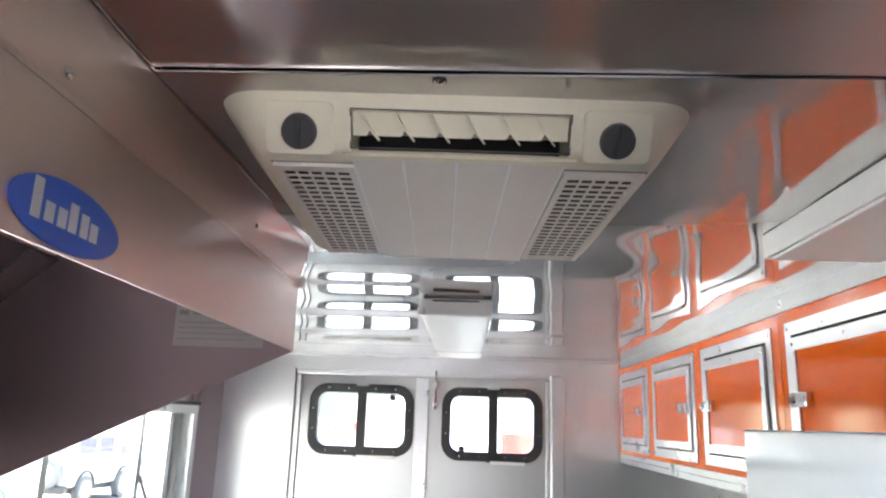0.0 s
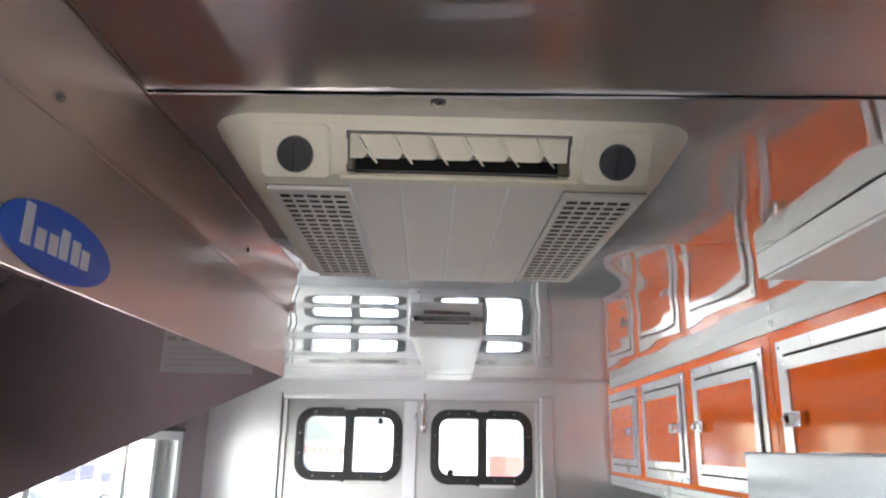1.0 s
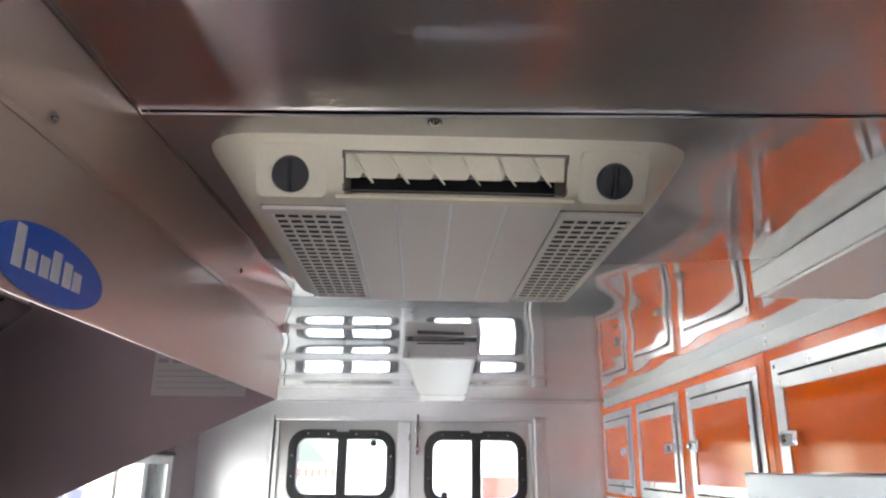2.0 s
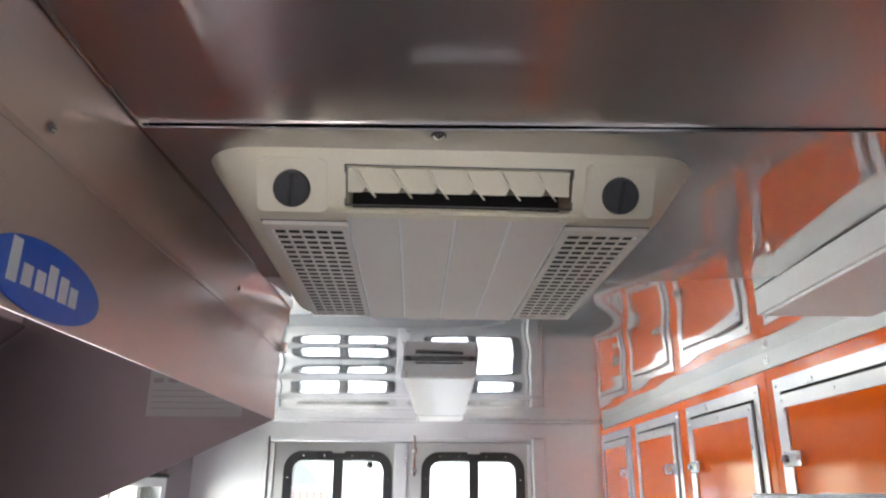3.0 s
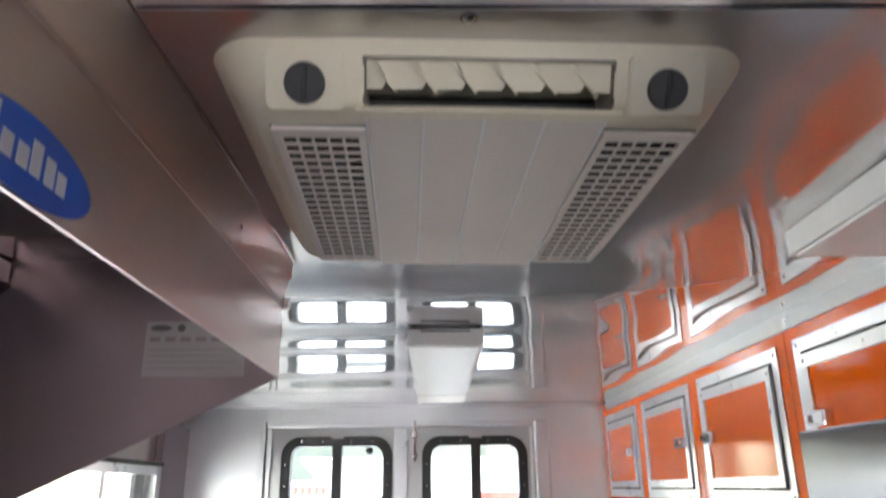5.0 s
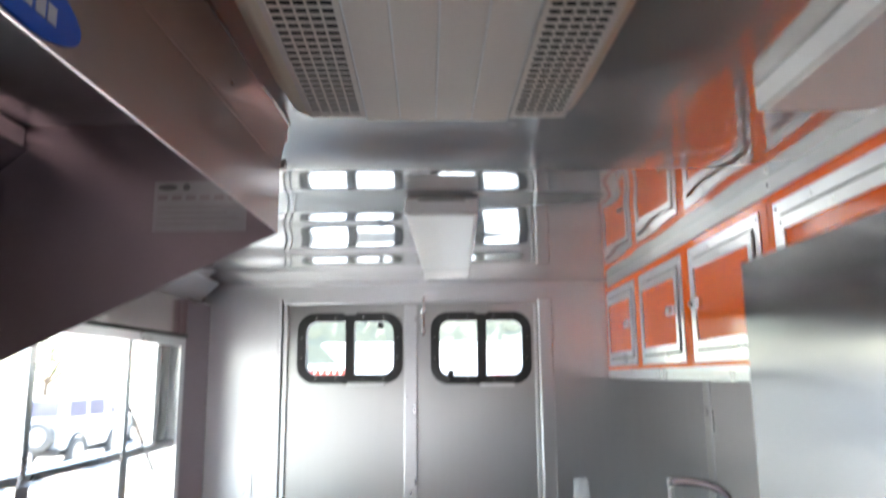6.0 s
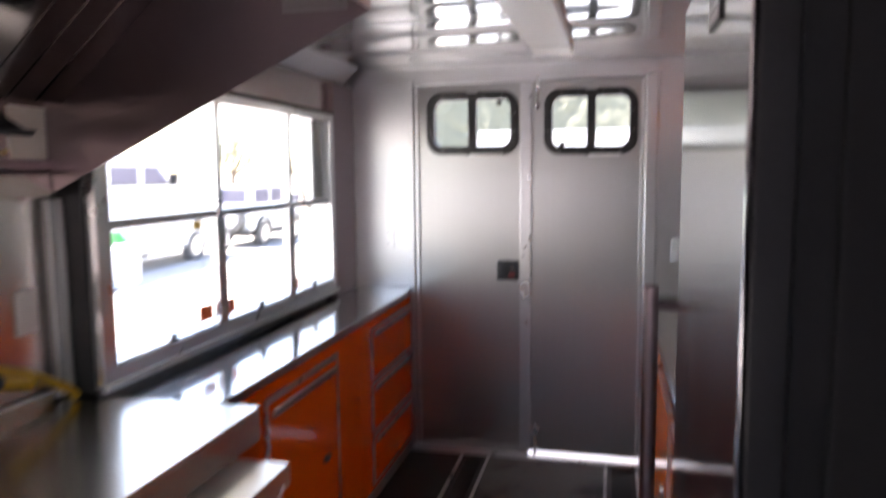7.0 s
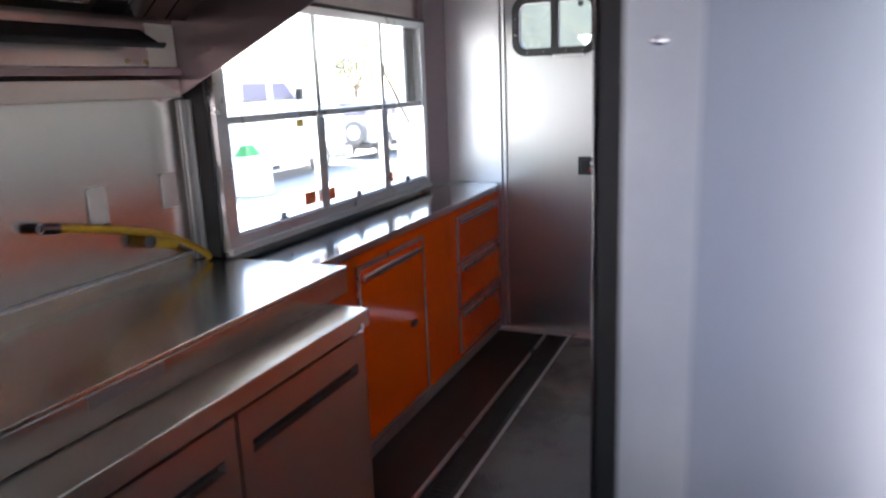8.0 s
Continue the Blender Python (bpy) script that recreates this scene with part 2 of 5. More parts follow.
# ---- building helpers ----
def box(bm, x0, x1, y0, y1, z0, z1, bevel=0.0):
    r = bmesh.ops.create_cube(bm, size=1.0)
    vs = r["verts"]
    bmesh.ops.scale(bm, vec=(abs(x1 - x0), abs(y1 - y0), abs(z1 - z0)), verts=vs)
    bmesh.ops.translate(bm, vec=((x0 + x1) / 2, (y0 + y1) / 2, (z0 + z1) / 2), verts=vs)
    if bevel:
        es = {e for v in vs for e in v.link_edges}
        bmesh.ops.bevel(bm, geom=list(es), offset=bevel, segments=2, affect="EDGES", profile=0.5)
        plain = bm.faces.layers.int.get("plain") or bm.faces.layers.int.new("plain")
        for f in bm.faces:
            f.normal_update()
            if max(abs(c) for c in f.normal) > 0.9999:
                f[plain] = 1
    return bm


def block(*a, **k):
    return box(bmesh.new(), *a, **k)


def rod(bm, p, q, r, seg=16, r2=None, caps=True):
    p, q = Vector(p), Vector(q)
    d = q - p
    m = Matrix.Translation((p + q) / 2) @ d.to_track_quat("Z", "Y").to_matrix().to_4x4()
    bmesh.ops.create_cone(bm, cap_ends=caps, segments=seg, radius1=r, radius2=r if r2 is None else r2, depth=d.length, matrix=m)
    return bm


def dome(bm, c, r, flat=(1, 1, 1), seg=10):
    m = Matrix.Translation(c) @ Matrix.Diagonal((*flat, 1))
    bmesh.ops.create_uvsphere(bm, u_segments=seg, v_segments=max(5, seg // 2), radius=r, matrix=m)
    return bm


def ring_points(u0, u1, v0, v1, r, seg=6):
    """Corner points of a rounded rectangle, anticlockwise."""
    pts = []
    for cu, cv, a0 in ((u1 - r, v1 - r, 0), (u0 + r, v1 - r, 90), (u0 + r, v0 + r, 180), (u1 - r, v0 + r, 270)):
        for i in range(seg + 1):
            a = radians(a0 + 90 * i / seg)
            pts.append((cu + r * math.cos(a), cv + r * math.sin(a)))
    return pts


def plate(loops, axis, w0, w1):
    """A plate with holes: the first loop is its outline, the others holes. axis: the way it is thick, from w0 to w1."""
    bm = bmesh.new()

    def at(u, v, w):
        return {"x": (w, u, v), "y": (u, w, v), "z": (u, v, w)}[axis]

    edges = []
    for pts in loops:
        vs = [bm.verts.new(at(u, v, w0)) for u, v in pts]
        edges += [bm.edges.new((vs[i], vs[(i + 1) % len(vs)])) for i in range(len(vs))]
    bmesh.ops.triangle_fill(bm, use_beauty=True, use_dissolve=False, edges=edges)
    ext = bmesh.ops.extrude_face_region(bm, geom=list(bm.faces))
    move = [g for g in ext["geom"] if isinstance(g, bmesh.types.BMVert)]
    bmesh.ops.translate(bm, vec=at(0, 0, w1 - w0), verts=move)
    bmesh.ops.recalc_face_normals(bm, faces=bm.faces)
    return bm


def rect(u0, u1, v0, v1):
    return [(u0, v0), (u1, v0), (u1, v1), (u0, v1)]


def profile(pts, axis, w0, w1):
    """A closed outline drawn out from w0 to w1 along axis."""
    return plate([pts], axis, w0, w1)


def finish(name, bm, material, smooth):
    me = bpy.data.meshes.new(name)
    bm.normal_update()
    if smooth:
        plain = bm.faces.layers.int.get("plain")
        for f in bm.faces:
            f.smooth = not (plain and f[plain])
        for e in bm.edges:
            if len(e.link_faces) == 2 and e.calc_face_angle(0.0) > radians(32):
                e.smooth = False
    bm.to_mesh(me)
    bm.free()
    me.materials.append(material)
    return me


def base_of(ob):
    while ob.parent:
        ob = ob.parent
    return ob.location.copy()


def part(name, bm, material, parent, label="", smooth=True, kind=""):
    bmesh.ops.translate(bm, vec=-base_of(parent), verts=bm.verts)
    ob = new(name, finish(name, bm, material, smooth))
    ob.parent = parent
    return tagged(ob, label, kind=kind)


def thing(name, at, label, category, group="", kind=""):
    ob = new(name)
    ob.empty_display_size = 0.05
    ob.location = at
    return tagged(ob, label, category, group, kind)


def structure(name, bm, material, label, smooth=False):
    ob = new(name, finish(name, bm, material, smooth))
    return tagged(ob, label, name.split("_")[0], kind="structure")


def pieces(name, places, bm, material, parent, smooth=False):
    """Alike pieces of one thing on one mesh."""
    me = finish(name, bm, material, smooth)
    for p in places:
        ob = new(name, me)
        ob.parent = parent
        ob.location = Vector(p) - base_of(parent)


# ---- the shell of the truck ----
XL, XR, YF, ZC = -0.455, 2.03, -6.2, 2.17    # cook line wall, right wall, front wall, ceiling
XV = -0.370                                  # thicker wall round the service window
WIN = (-2.13, -0.315, 0.972, 1.895)             # service window: y, y, z, z
SIDE = (-5.8, -4.95, 0.10, 2.0)                # unseen side opening, added to let daylight in: y, y, z, z

DRAINS = ((0.293, 0.445), (1.087, 1.25))      # two trench drains along the aisle
slab = bmesh.new()
edges_x = [XL - 0.08, DRAINS[0][0], DRAINS[0][1], DRAINS[1][0], DRAINS[1][1], XR + 0.08]
# Floor strip beside the first drain, darker than the rest.
dark_strip = block(edges_x[0], edges_x[1], YF, 0.09, -0.07, 0.0)
structure("floor", dark_strip, DARKFLOOR, "near-black matt rubber strip of the floor along the base cabinets")
for a, b in ((2, 3), (4, 5)):
    box(slab, edges_x[a], edges_x[b], YF, 0.09, -0.07, 0.0)
for a, b in DRAINS:
    box(slab, a, b, YF, 0.09, -0.07, -0.055)
    box(slab, a, b, -0.07, 0.09, -0.055, 0.0)
structure("floor", slab, FLOOR, "dark worn rubber floor of the truck, dull sheen")
left = bmesh.new()
wy0, wy1, wz0, wz1 = WIN[0] + 0.03, WIN[1] - 0.03, WIN[2] + 0.03, WIN[3] - 0.03
box(left, XL - 0.07, XL, YF, WIN[0] + 0.014, 0, ZC)
box(left, XL - 0.07, XV, WIN[0] + 0.014, wy0, 0, ZC)
box(left, XL - 0.07, XV, wy1, 0, 0, ZC)
box(left, XL - 0.07, XV, wy0, wy1, 0, wz0)
box(left, XL - 0.07, XV, wy0, wy1, wz1, ZC)
# Panel added over the wall; the wall's shade is painted into its steel.
structure("trim", block(XV + 0.0005, XV + 0.033, WIN[1] + 0.004, -0.002, 0.937, ZC - 0.100, bevel=0.002), SHADESTEEL, "panel added between service window and rear corner, its shade put into dark steel", True)
structure("wall_left", left, WALLSTEEL, "satin stainless sheet wall with the service window opening")
right = bmesh.new()
box(right, XR, XR + 0.07, SIDE[1], 0, 0, ZC)
box(right, XR, XR + 0.07, YF, SIDE[0], 0, ZC)
box(right, XR, XR + 0.07, SIDE[0], SIDE[1], 0, SIDE[2])
box(right, XR, XR + 0.07, SIDE[0], SIDE[1], SIDE[3], ZC)
structure("wall_right", right, ALU, "satin aluminium sheet wall")
DX0, DX1, DZ = 0.015, 1.290, 2.074
rear = bmesh.new()
box(rear, XL - 0.07, DX0, 0, 0.07, 0, ZC)
box(rear, DX1, XR + 0.07, 0, 0.07, 0, ZC)
box(rear, DX0, DX1, 0, 0.07, DZ, ZC)
structure("wall_rear", rear, ALUWALL, "satin aluminium sheet wall round the double rear doors")
# Unseen front opening, placed and sized to light the rear doors.
front = bmesh.new()
box(front, XL - 0.07, XR + 0.07, YF - 0.07, YF, 0, 0.95)
box(front, XL - 0.07, XR + 0.07, YF - 0.07, YF, 1.95, ZC)
box(front, XL - 0.07, -0.30, YF - 0.07, YF, 0.95, 1.45)
box(front, 0.40, XR + 0.07, YF - 0.07, YF, 0.95, 1.45)
box(front, XL - 0.07, XR + 0.07, YF - 0.07, YF, 1.45, 1.95)
structure("wall_front", front, COOLGREY, "plain unseen cool grey wall with an opening added for light")

# Ceiling: three sheets with a shallow wave, meeting at two dark seams.
SEAMS = (-2.942, -1.842)


RIBS = 0.464    # the sheets dish between the roof ribs


def ceiling_height(x, y, amount):
    edge = 1.0 if x < 0.80 else max(0.14, 1.0 - 1.55 * (x - 0.80))
    swell = edge * (1.0 + 0.35 * noise.noise(Vector((x * 1.3 + 7.3, y * 0.7, 1.7))))
    turn = 2 * math.pi * (y + 1.886) / RIBS + 0.55 * noise.noise(Vector((x * 1.2, y * 0.9, 7.3)))
    fine = 0.0006 * noise.noise(Vector((x * 2.0 + 3.0, y * 6.5, 7.3))) + 0.0010 * noise.noise(Vector((x * 2.4, y * 2.2 + 7.3, 3.0)))
    fade = min(1.0, max(0.0, -y / 0.25))
    return amount * fade * (0.0044 * swell * math.sin(turn) + max(edge, 0.35) * fine)


def ceiling_sheet(y0, y1, dz, amount, lip=0.0):
    bm = bmesh.new()
    nx, ny = 70, max(8, int((y1 - y0) / 0.015))
    rows = []
    for j in range(ny + 1):
        y = y0 + (y1 - y0) * j / ny
        rows.append([])
        for i in range(nx + 1):
            x = XL - 0.05 + (XR - XL + 0.1) * i / nx
            rows[-1].append(bm.verts.new((x, y, ZC + dz + ceiling_height(x, y, amount))))
    if lip:
        edge = [bm.verts.new(v.co + Vector((0, 0.0002, lip))) for v in rows[0]]
        for i in range(nx):
            bm.faces.new((edge[i], rows[0][i], rows[0][i + 1], edge[i + 1]))
    for j in range(ny):
        for i in range(nx):
            bm.faces.new((rows[j][i], rows[j + 1][i], rows[j + 1][i + 1], rows[j][i + 1]))
    return bm


structure("ceiling", ceiling_sheet(YF, SEAMS[0] - 0.0006, 0.0, 0.20), CEILINGSATIN, "satin metal ceiling sheet with soft streaky reflections", True)
structure("ceiling", ceiling_sheet(SEAMS[0] + 0.0006, SEAMS[1] - 0.0010, -0.0010, 1.0, 0.0022), CEILINGMID, "mirror-like polished metal ceiling sheet with wavy reflections", True)
structure("ceiling", ceiling_sheet(SEAMS[1] + 0.0010, 0.0, 0.0, 1.0), CEILING, "mirror-like polished metal ceiling sheet with wavy reflections", True)
structure("ceiling", block(XL - 0.08, XR + 0.08, YF - 0.08, 0.08, ZC + 0.012, ZC + 0.06), VOID, "dark roof lining over the ceiling sheets")


def cut(bm, cutters):
    """bm less the cutters."""
    a = new("tmp", finish("tmp", bm, STEEL, False))
    obs = []
    for c in cutters:
        b = new("tmp", finish("tmp", c, STEEL, False))
        md = a.modifiers.new("cut", "BOOLEAN")
        md.operation, md.object, md.solver = "DIFFERENCE", b, "EXACT"
        obs.append(b)
    bpy.context.view_layer.update()
    me = bpy.data.meshes.new_from_object(a.evaluated_get(bpy.context.evaluated_depsgraph_get()))
    out = bmesh.new()
    out.from_mesh(me)
    for o in (a, *obs):
        bpy.data.objects.remove(o)
    return out


# ---- rear doors ----
def screw_bm(c, axis, r=0.005):
    bm = bmesh.new()
    flat = {"x": (0.45, 1, 1), "y": (1, 0.45, 1), "z": (1, 1, 0.45)}[axis]
    return dome(bm, c, r, flat, 8)


def rear_door(name, x0, x1, w, mull, latch, zb):
    leaf = thing(name, (x0, 0.03, 0.03), "satin aluminium rear door leaf, closed, with a sliding window", "door", "rear doors", "structure")
    hole = ring_points(w[0] + 0.02, w[1] - 0.02, w[2] + 0.02, w[3] - 0.02, 0.07)
    part("leaf", plate([rect(x0, x1, zb, DZ - 0.001), hole], "y", 0.010, 0.045), DOORALU, leaf, smooth=False)
    outer = ring_points(w[0], w[1], w[2], w[3], 0.085, 8)
    outer[9:9] = [(mull + 0.032, w[3]), (mull + 0.028, w[3] - 0.009), (mull - 0.028, w[3] - 0.009), (mull - 0.032, w[3])]
    ring = plate([outer, ring_points(w[0] + 0.043, w[1] - 0.043, w[2] + 0.043, w[3] - 0.043, 0.048, 8)], "y", -0.008, 0.050)
    bmesh.ops.bevel(ring, geom=[e for e in ring.edges if all(abs(v.co.y + 0.008) < 1e-5 for v in e.verts) and len(e.link_faces) == 2 and e.calc_face_angle(0) > 1.0], offset=0.004, segments=2, affect="EDGES")
    fr = part("window_frame", ring, BLACK, leaf, "black rounded window frame held by screws")
    part("mullion", block(mull - 0.023, mull + 0.023, -0.006, 0.040, w[2] + 0.03, w[3] - 0.03, bevel=0.003), BLACK, leaf)
    part("pane", block(w[0] + 0.03, mull - 0.012, 0.022, 0.026, w[2] + 0.03, w[3] - 0.03), GLASS, leaf, "clear sliding glass").visible_shadow = False
    part("pane", block(mull + 0.012, w[1] - 0.03, 0.012, 0.016, w[2] + 0.03, w[3] - 0.03), GLASS, leaf, "clear sliding glass").visible_shadow = False
    cx, cz, k = (w[0] + w[1]) / 2, (w[2] + w[3]) / 2, 0.021
    pts = []
    for f in (-0.32, -0.13, 0.13, 0.32):
        pts += [(cx + f * (w[1] - w[0]), w[2] + k), (cx + f * (w[1] - w[0]), w[3] - k)]
    for f in (-0.14, 0.14):
        pts += [(w[0] + k, cz + f * (w[3] - w[2])), (w[1] - k, cz + f * (w[3] - w[2]))]
    for px_, pz_ in pts:
        part("screw", screw_bm((px_, -0.008, pz_), "y", 0.0045), CHROME, fr)
    part("drip_rail", block(mull - 0.012, w[1] - 0.085, -0.012, 0.009, w[2] - 0.012, w[2] + 0.003, bevel=0.002), WHITE, leaf, "white drip rail")
    part("frame_joint", block(mull - 0.030, mull + 0.030, -0.010, 0.004, w[2] - 0.004, w[2] + 0.004, bevel=0.002), BLACK, fr)
    part("catch", dome(bmesh.new(), latch, 0.017, (1, 0.6, 1), 12), BLACK, leaf, "round black sash catch")
    for zz in (0.45, 1.05, 1.65):
        side = x0 + 0.012 if name.endswith("1") else x1 - 0.012
        part("screw", screw_bm((side, 0.010, zz), "y", 0.005), CHROME, leaf)
    return leaf


W1, W2 = (0.092, 0.601, 1.690, 2.027), (0.738, 1.223, 1.682, 2.027)
d1 = rear_door("door_1", DX0 + 0.0005, 0.6535, W1, 0.347, (0.495, 0.006, 1.965), 0.004)
d2 = rear_door("door_2", 0.6545, DX1 - 0.0005, W2, 0.985, (0.835, 0.006, 1.735), 0.030)
part("astragal", block(0.610, 0.672, -0.004, 0.010, 0.045, DZ - 0.01, bevel=0.003), TRIM, d1, "flat bright strip that covers the joint")
for xx, zz in ((0.660, 0.890), (0.620, 0.815), (0.660, 0.478), (0.620, 0.405), (0.660, 1.350), (0.620, 1.620)):
    part("rivet", screw_bm((xx, -0.004, zz), "y", 0.0075), TRIM, d1)
latch = part("paddle_latch", block(0.485, 0.603, -0.006, 0.012, 0.998, 1.105, bevel=0.006), BLACK, d1, "black recessed paddle latch")
part("latch_well", block(0.497, 0.591, -0.009, -0.004, 1.010, 1.093, bevel=0.002), DARKPLASTIC, latch)
part("paddle", block(0.507, 0.541, -0.022, -0.008, 1.018, 1.086, bevel=0.004), BLACK, latch)
part("lock_cylinder", rod(bmesh.new(), (0.566, -0.018, 1.068), (0.566, -0.006, 1.068), 0.010, 16), CHROME, latch)
part("release_tab", block(0.550, 0.584, -0.016, -0.008, 1.018, 1.042, bevel=0.003), RED, latch, "red inside release tab")
bolt = part("barrel_bolt", rod(bmesh.new(), (0.705, -0.016, 1.915), (0.705, -0.016, 2.10), 0.006, 12), CHROME, d2, "bright vertical barrel bolt")
part("bolt_keeper", block(0.693, 0.717, -0.022, 0.010, 2.02, 2.045, bevel=0.003), CHROME, d2)
part("bolt_keeper", block(0.693, 0.717, -0.022, 0.010, 1.93, 1.95, bevel=0.003), CHROME, d2)
low = part("barrel_bolt", rod(bmesh.new(), (0.700, -0.018, 0.018), (0.700, -0.018, 0.20), 0.007, 12), CHROME, d2, "bright vertical barrel bolt")
part("bolt_keeper", block(0.682, 0.718, -0.024, 0.010, 0.14, 0.165, bevel=0.003), CHROME, d2)
part("bolt_knob", dome(bmesh.new(), (0.718, -0.03, 0.175), 0.011), CHROME, d2)

jamb = bmesh.new()
box(jamb, DX0 - 0.018, DX0 + 0.003, -0.014, 0.010, 0, DZ + 0.02, bevel=0.004)
box(jamb, DX0 + 0.010, DX0 + 0.030, -0.006, 0.011, 0.03, DZ - 0.01, bevel=0.003)
box(jamb, DX1 - 0.032, DX1 + 0.036, -0.022, 0.008, 0, DZ + 0.02, bevel=0.010)
box(jamb, DX1 - 0.052, DX1 - 0.036, -0.006, 0.011, 0.05, DZ - 0.01, bevel=0.003)
structure("trim", jamb, ALUWALL, "aluminium uprights at both sides of the rear doors", True)
head = bmesh.new()
box(head, DX0 + 0.004, DX1 - 0.06, -0.010, 0.006, DZ - 0.004, DZ + 0.016, bevel=0.003)
structure("trim", head, ALUWALL, "aluminium head rail over the rear doors", True)
cove = profile([(0.002, ZC - 0.010), (0.002, ZC + 0.004), (-0.006, ZC + 0.004), (-0.005, ZC - 0.007), (-0.003, ZC - 0.010)], "x", XV, 1.585)
structure("trim", cove, ALUWALL, "thin aluminium bead between rear wall and ceiling", False)
lc = profile([(XV - 0.004, ZC - 0.095), (XV - 0.004, ZC + 0.004), (XV + 0.10, ZC + 0.004), (XV + 0.094, ZC - 0.006), (XV + 0.008, ZC - 0.088)], "y", -2.255, -0.08)
structure("trim", lc, ALUWALL, "sloped steel cove between window wall and ceiling", False)
sill = block(DX0 - 0.03, DX1 + 0.03, -0.058, 0.008, 0.0, 0.014, bevel=0.004)
structure("trim", sill, TRIM, "worn aluminium threshold under the rear doors", True)
skirt = bmesh.new()
box(skirt, DX1 + 0.03, XR, -0.016, 0.003, 0.0, 0.07, bevel=0.003)
structure("baseboard", skirt, ALU, "aluminium skirting under the rear wall", True)

# ---- trench drains ----
for a, b in DRAINS:
    tr = thing("trench_drain", ((a + b) / 2, -2.0, -0.055), "black slotted trench drain between bright edge strips, set in the floor", "drain", "trench drains")
    part("channel", block(a + 0.002, b - 0.002, -4.4, -0.072, -0.0545, -0.045), VOID, tr)
    for x in (a, b):
        part("edge_strip", block(x - 0.008, x + 0.008, -4.4, -0.060, -0.012, 0.004, bevel=0.002), TRIM, tr, "bright worn aluminium edge strip")
    for x in (a + 0.022, b - 0.022):
        part("rail", block(x - 0.010, x + 0.010, -4.4, -0.075, -0.022, -0.003, bevel=0.002), BLACK, tr)
    pieces("slat", [((a + b) / 2, -0.09 - 0.030 * i, -0.011) for i in range(110)],
           block(-(b - a) / 2 + 0.03, (b - a) / 2 - 0.03, -0.008, 0.008, -0.007, 0.007, bevel=0.0), BLACK, tr)

# ---- service window ----
win = thing("window_1", (XV, (WIN[0] + WIN[1]) / 2, WIN[2]), "large aluminium service window with six panes, a black seal on its edge", "window", kind="structure")
XW = -0.335
part("window_frame", plate([rect(WIN[0], WIN[1], WIN[2], WIN[3]), rect(WIN[0] + 0.060, WIN[1] - 0.05, WIN[2] + 0.052, WIN[3] - 0.035)], "x", XV - 0.10, XW), TRIM, win, smooth=False)
part("window_sill", block(XW - 0.01, XW + 0.014, WIN[0] - 0.004, WIN[1] + 0.004, WIN[2] - 0.012, WIN[2] + 0.012, bevel=0.003), ALU, win)
part("stay_clamp", block(-0.412, -0.398, -0.722, -0.690, 1.628, 1.668, bevel=0.004), VOID, win)
part("seal", block(XL + 0.001, XV + 0.002, WIN[0] - 0.016, WIN[0] - 0.0005, 0.955, 2.02, bevel=0.002), BLACK, win, "black rubber seal")
part("head_strip", block(XV + 0.001, XW + 0.006, WIN[0] - 0.03, WIN[1] + 0.01, WIN[3] + 0.001, WIN[3] + 0.016, bevel=0.003), CHARCOAL, win)
ZM = 1.449
MUL = (-1.447, -0.835)
for y in MUL:
    part("mullion", block(XW - 0.045, XW - 0.006, y - 0.016, y + 0.016, WIN[2] + 0.04, WIN[3] - 0.03, bevel=0.003), TRIM, win)
    part("sash_stile", block(XW - 0.034, XW - 0.004, y - 0.034, y + 0.030, WIN[2] + 0.042, ZM - 0.016, bevel=0.003), TRIM, win)
part("transom", block(XW - 0.050, XW - 0.012, WIN[0] + 0.05, WIN[1] - 0.045, ZM - 0.015, ZM + 0.015, bevel=0.003), TRIM, win)
cols = (WIN[0] + 0.05, MUL[0], MUL[1], WIN[1] - 0.045)
for i in range(3):
    for z0, z1 in ((WIN[2] + 0.045, ZM), (ZM, WIN[3] - 0.032)):
        part("pane", block(XW - 0.036, XW - 0.032, cols[i] + 0.004, cols[i + 1] - 0.004, z0 + 0.004, z1 - 0.004), GLASS, win, "clear glass").visible_shadow = False
    part("sash_rail", block(XW - 0.030, XW - 0.010, cols[i] + 0.012, cols[i + 1] - 0.012, WIN[2] + 0.040, WIN[2] + 0.062, bevel=0.003), TRIM, win)
    yc = cols[i] + 0.46 * (cols[i + 1] - cols[i])
    part("sash_latch", block(XW - 0.012, XW + 0.006, yc - 0.03, yc + 0.03, WIN[2] + 0.056, WIN[2] + 0.074, bevel=0.004), CHROME, win)
    part("latch_tab", block(XW - 0.008, XW + 0.012, yc - 0.010, yc + 0.008, WIN[2] + 0.066, WIN[2] + 0.092, bevel=0.003), DARKPLASTIC, win)
part("screen_edge", block(XW - 0.060, XW - 0.042, WIN[1] - 0.155, WIN[1] - 0.060, ZM, WIN[3] - 0.03), BLACK, win, "dark edge of the slid-back insect screen")
for y, z, mt in ((-1.535, 1.082, STICKER), (-1.372, 1.076, STICKER), (-0.770, 1.074, STICKER), (-1.571, 1.412, YELLOWSTICKER), (-1.398, 1.402, YELLOWSTICKER)):
    k = 0.028 if mt is STICKER else 0.016
    part("sticker", block(XW - 0.0316, XW - 0.0308, y - 1.6 * k, y + 1.6 * k, z - k, z + k), mt, win, "small bright sticker on the glass")
part("stay", rod(bmesh.new(), (-0.405, -0.700, 1.635), (-0.405, -0.420, 1.345), 0.007, 10), VOID, win, "dark gas stay outside the glass")

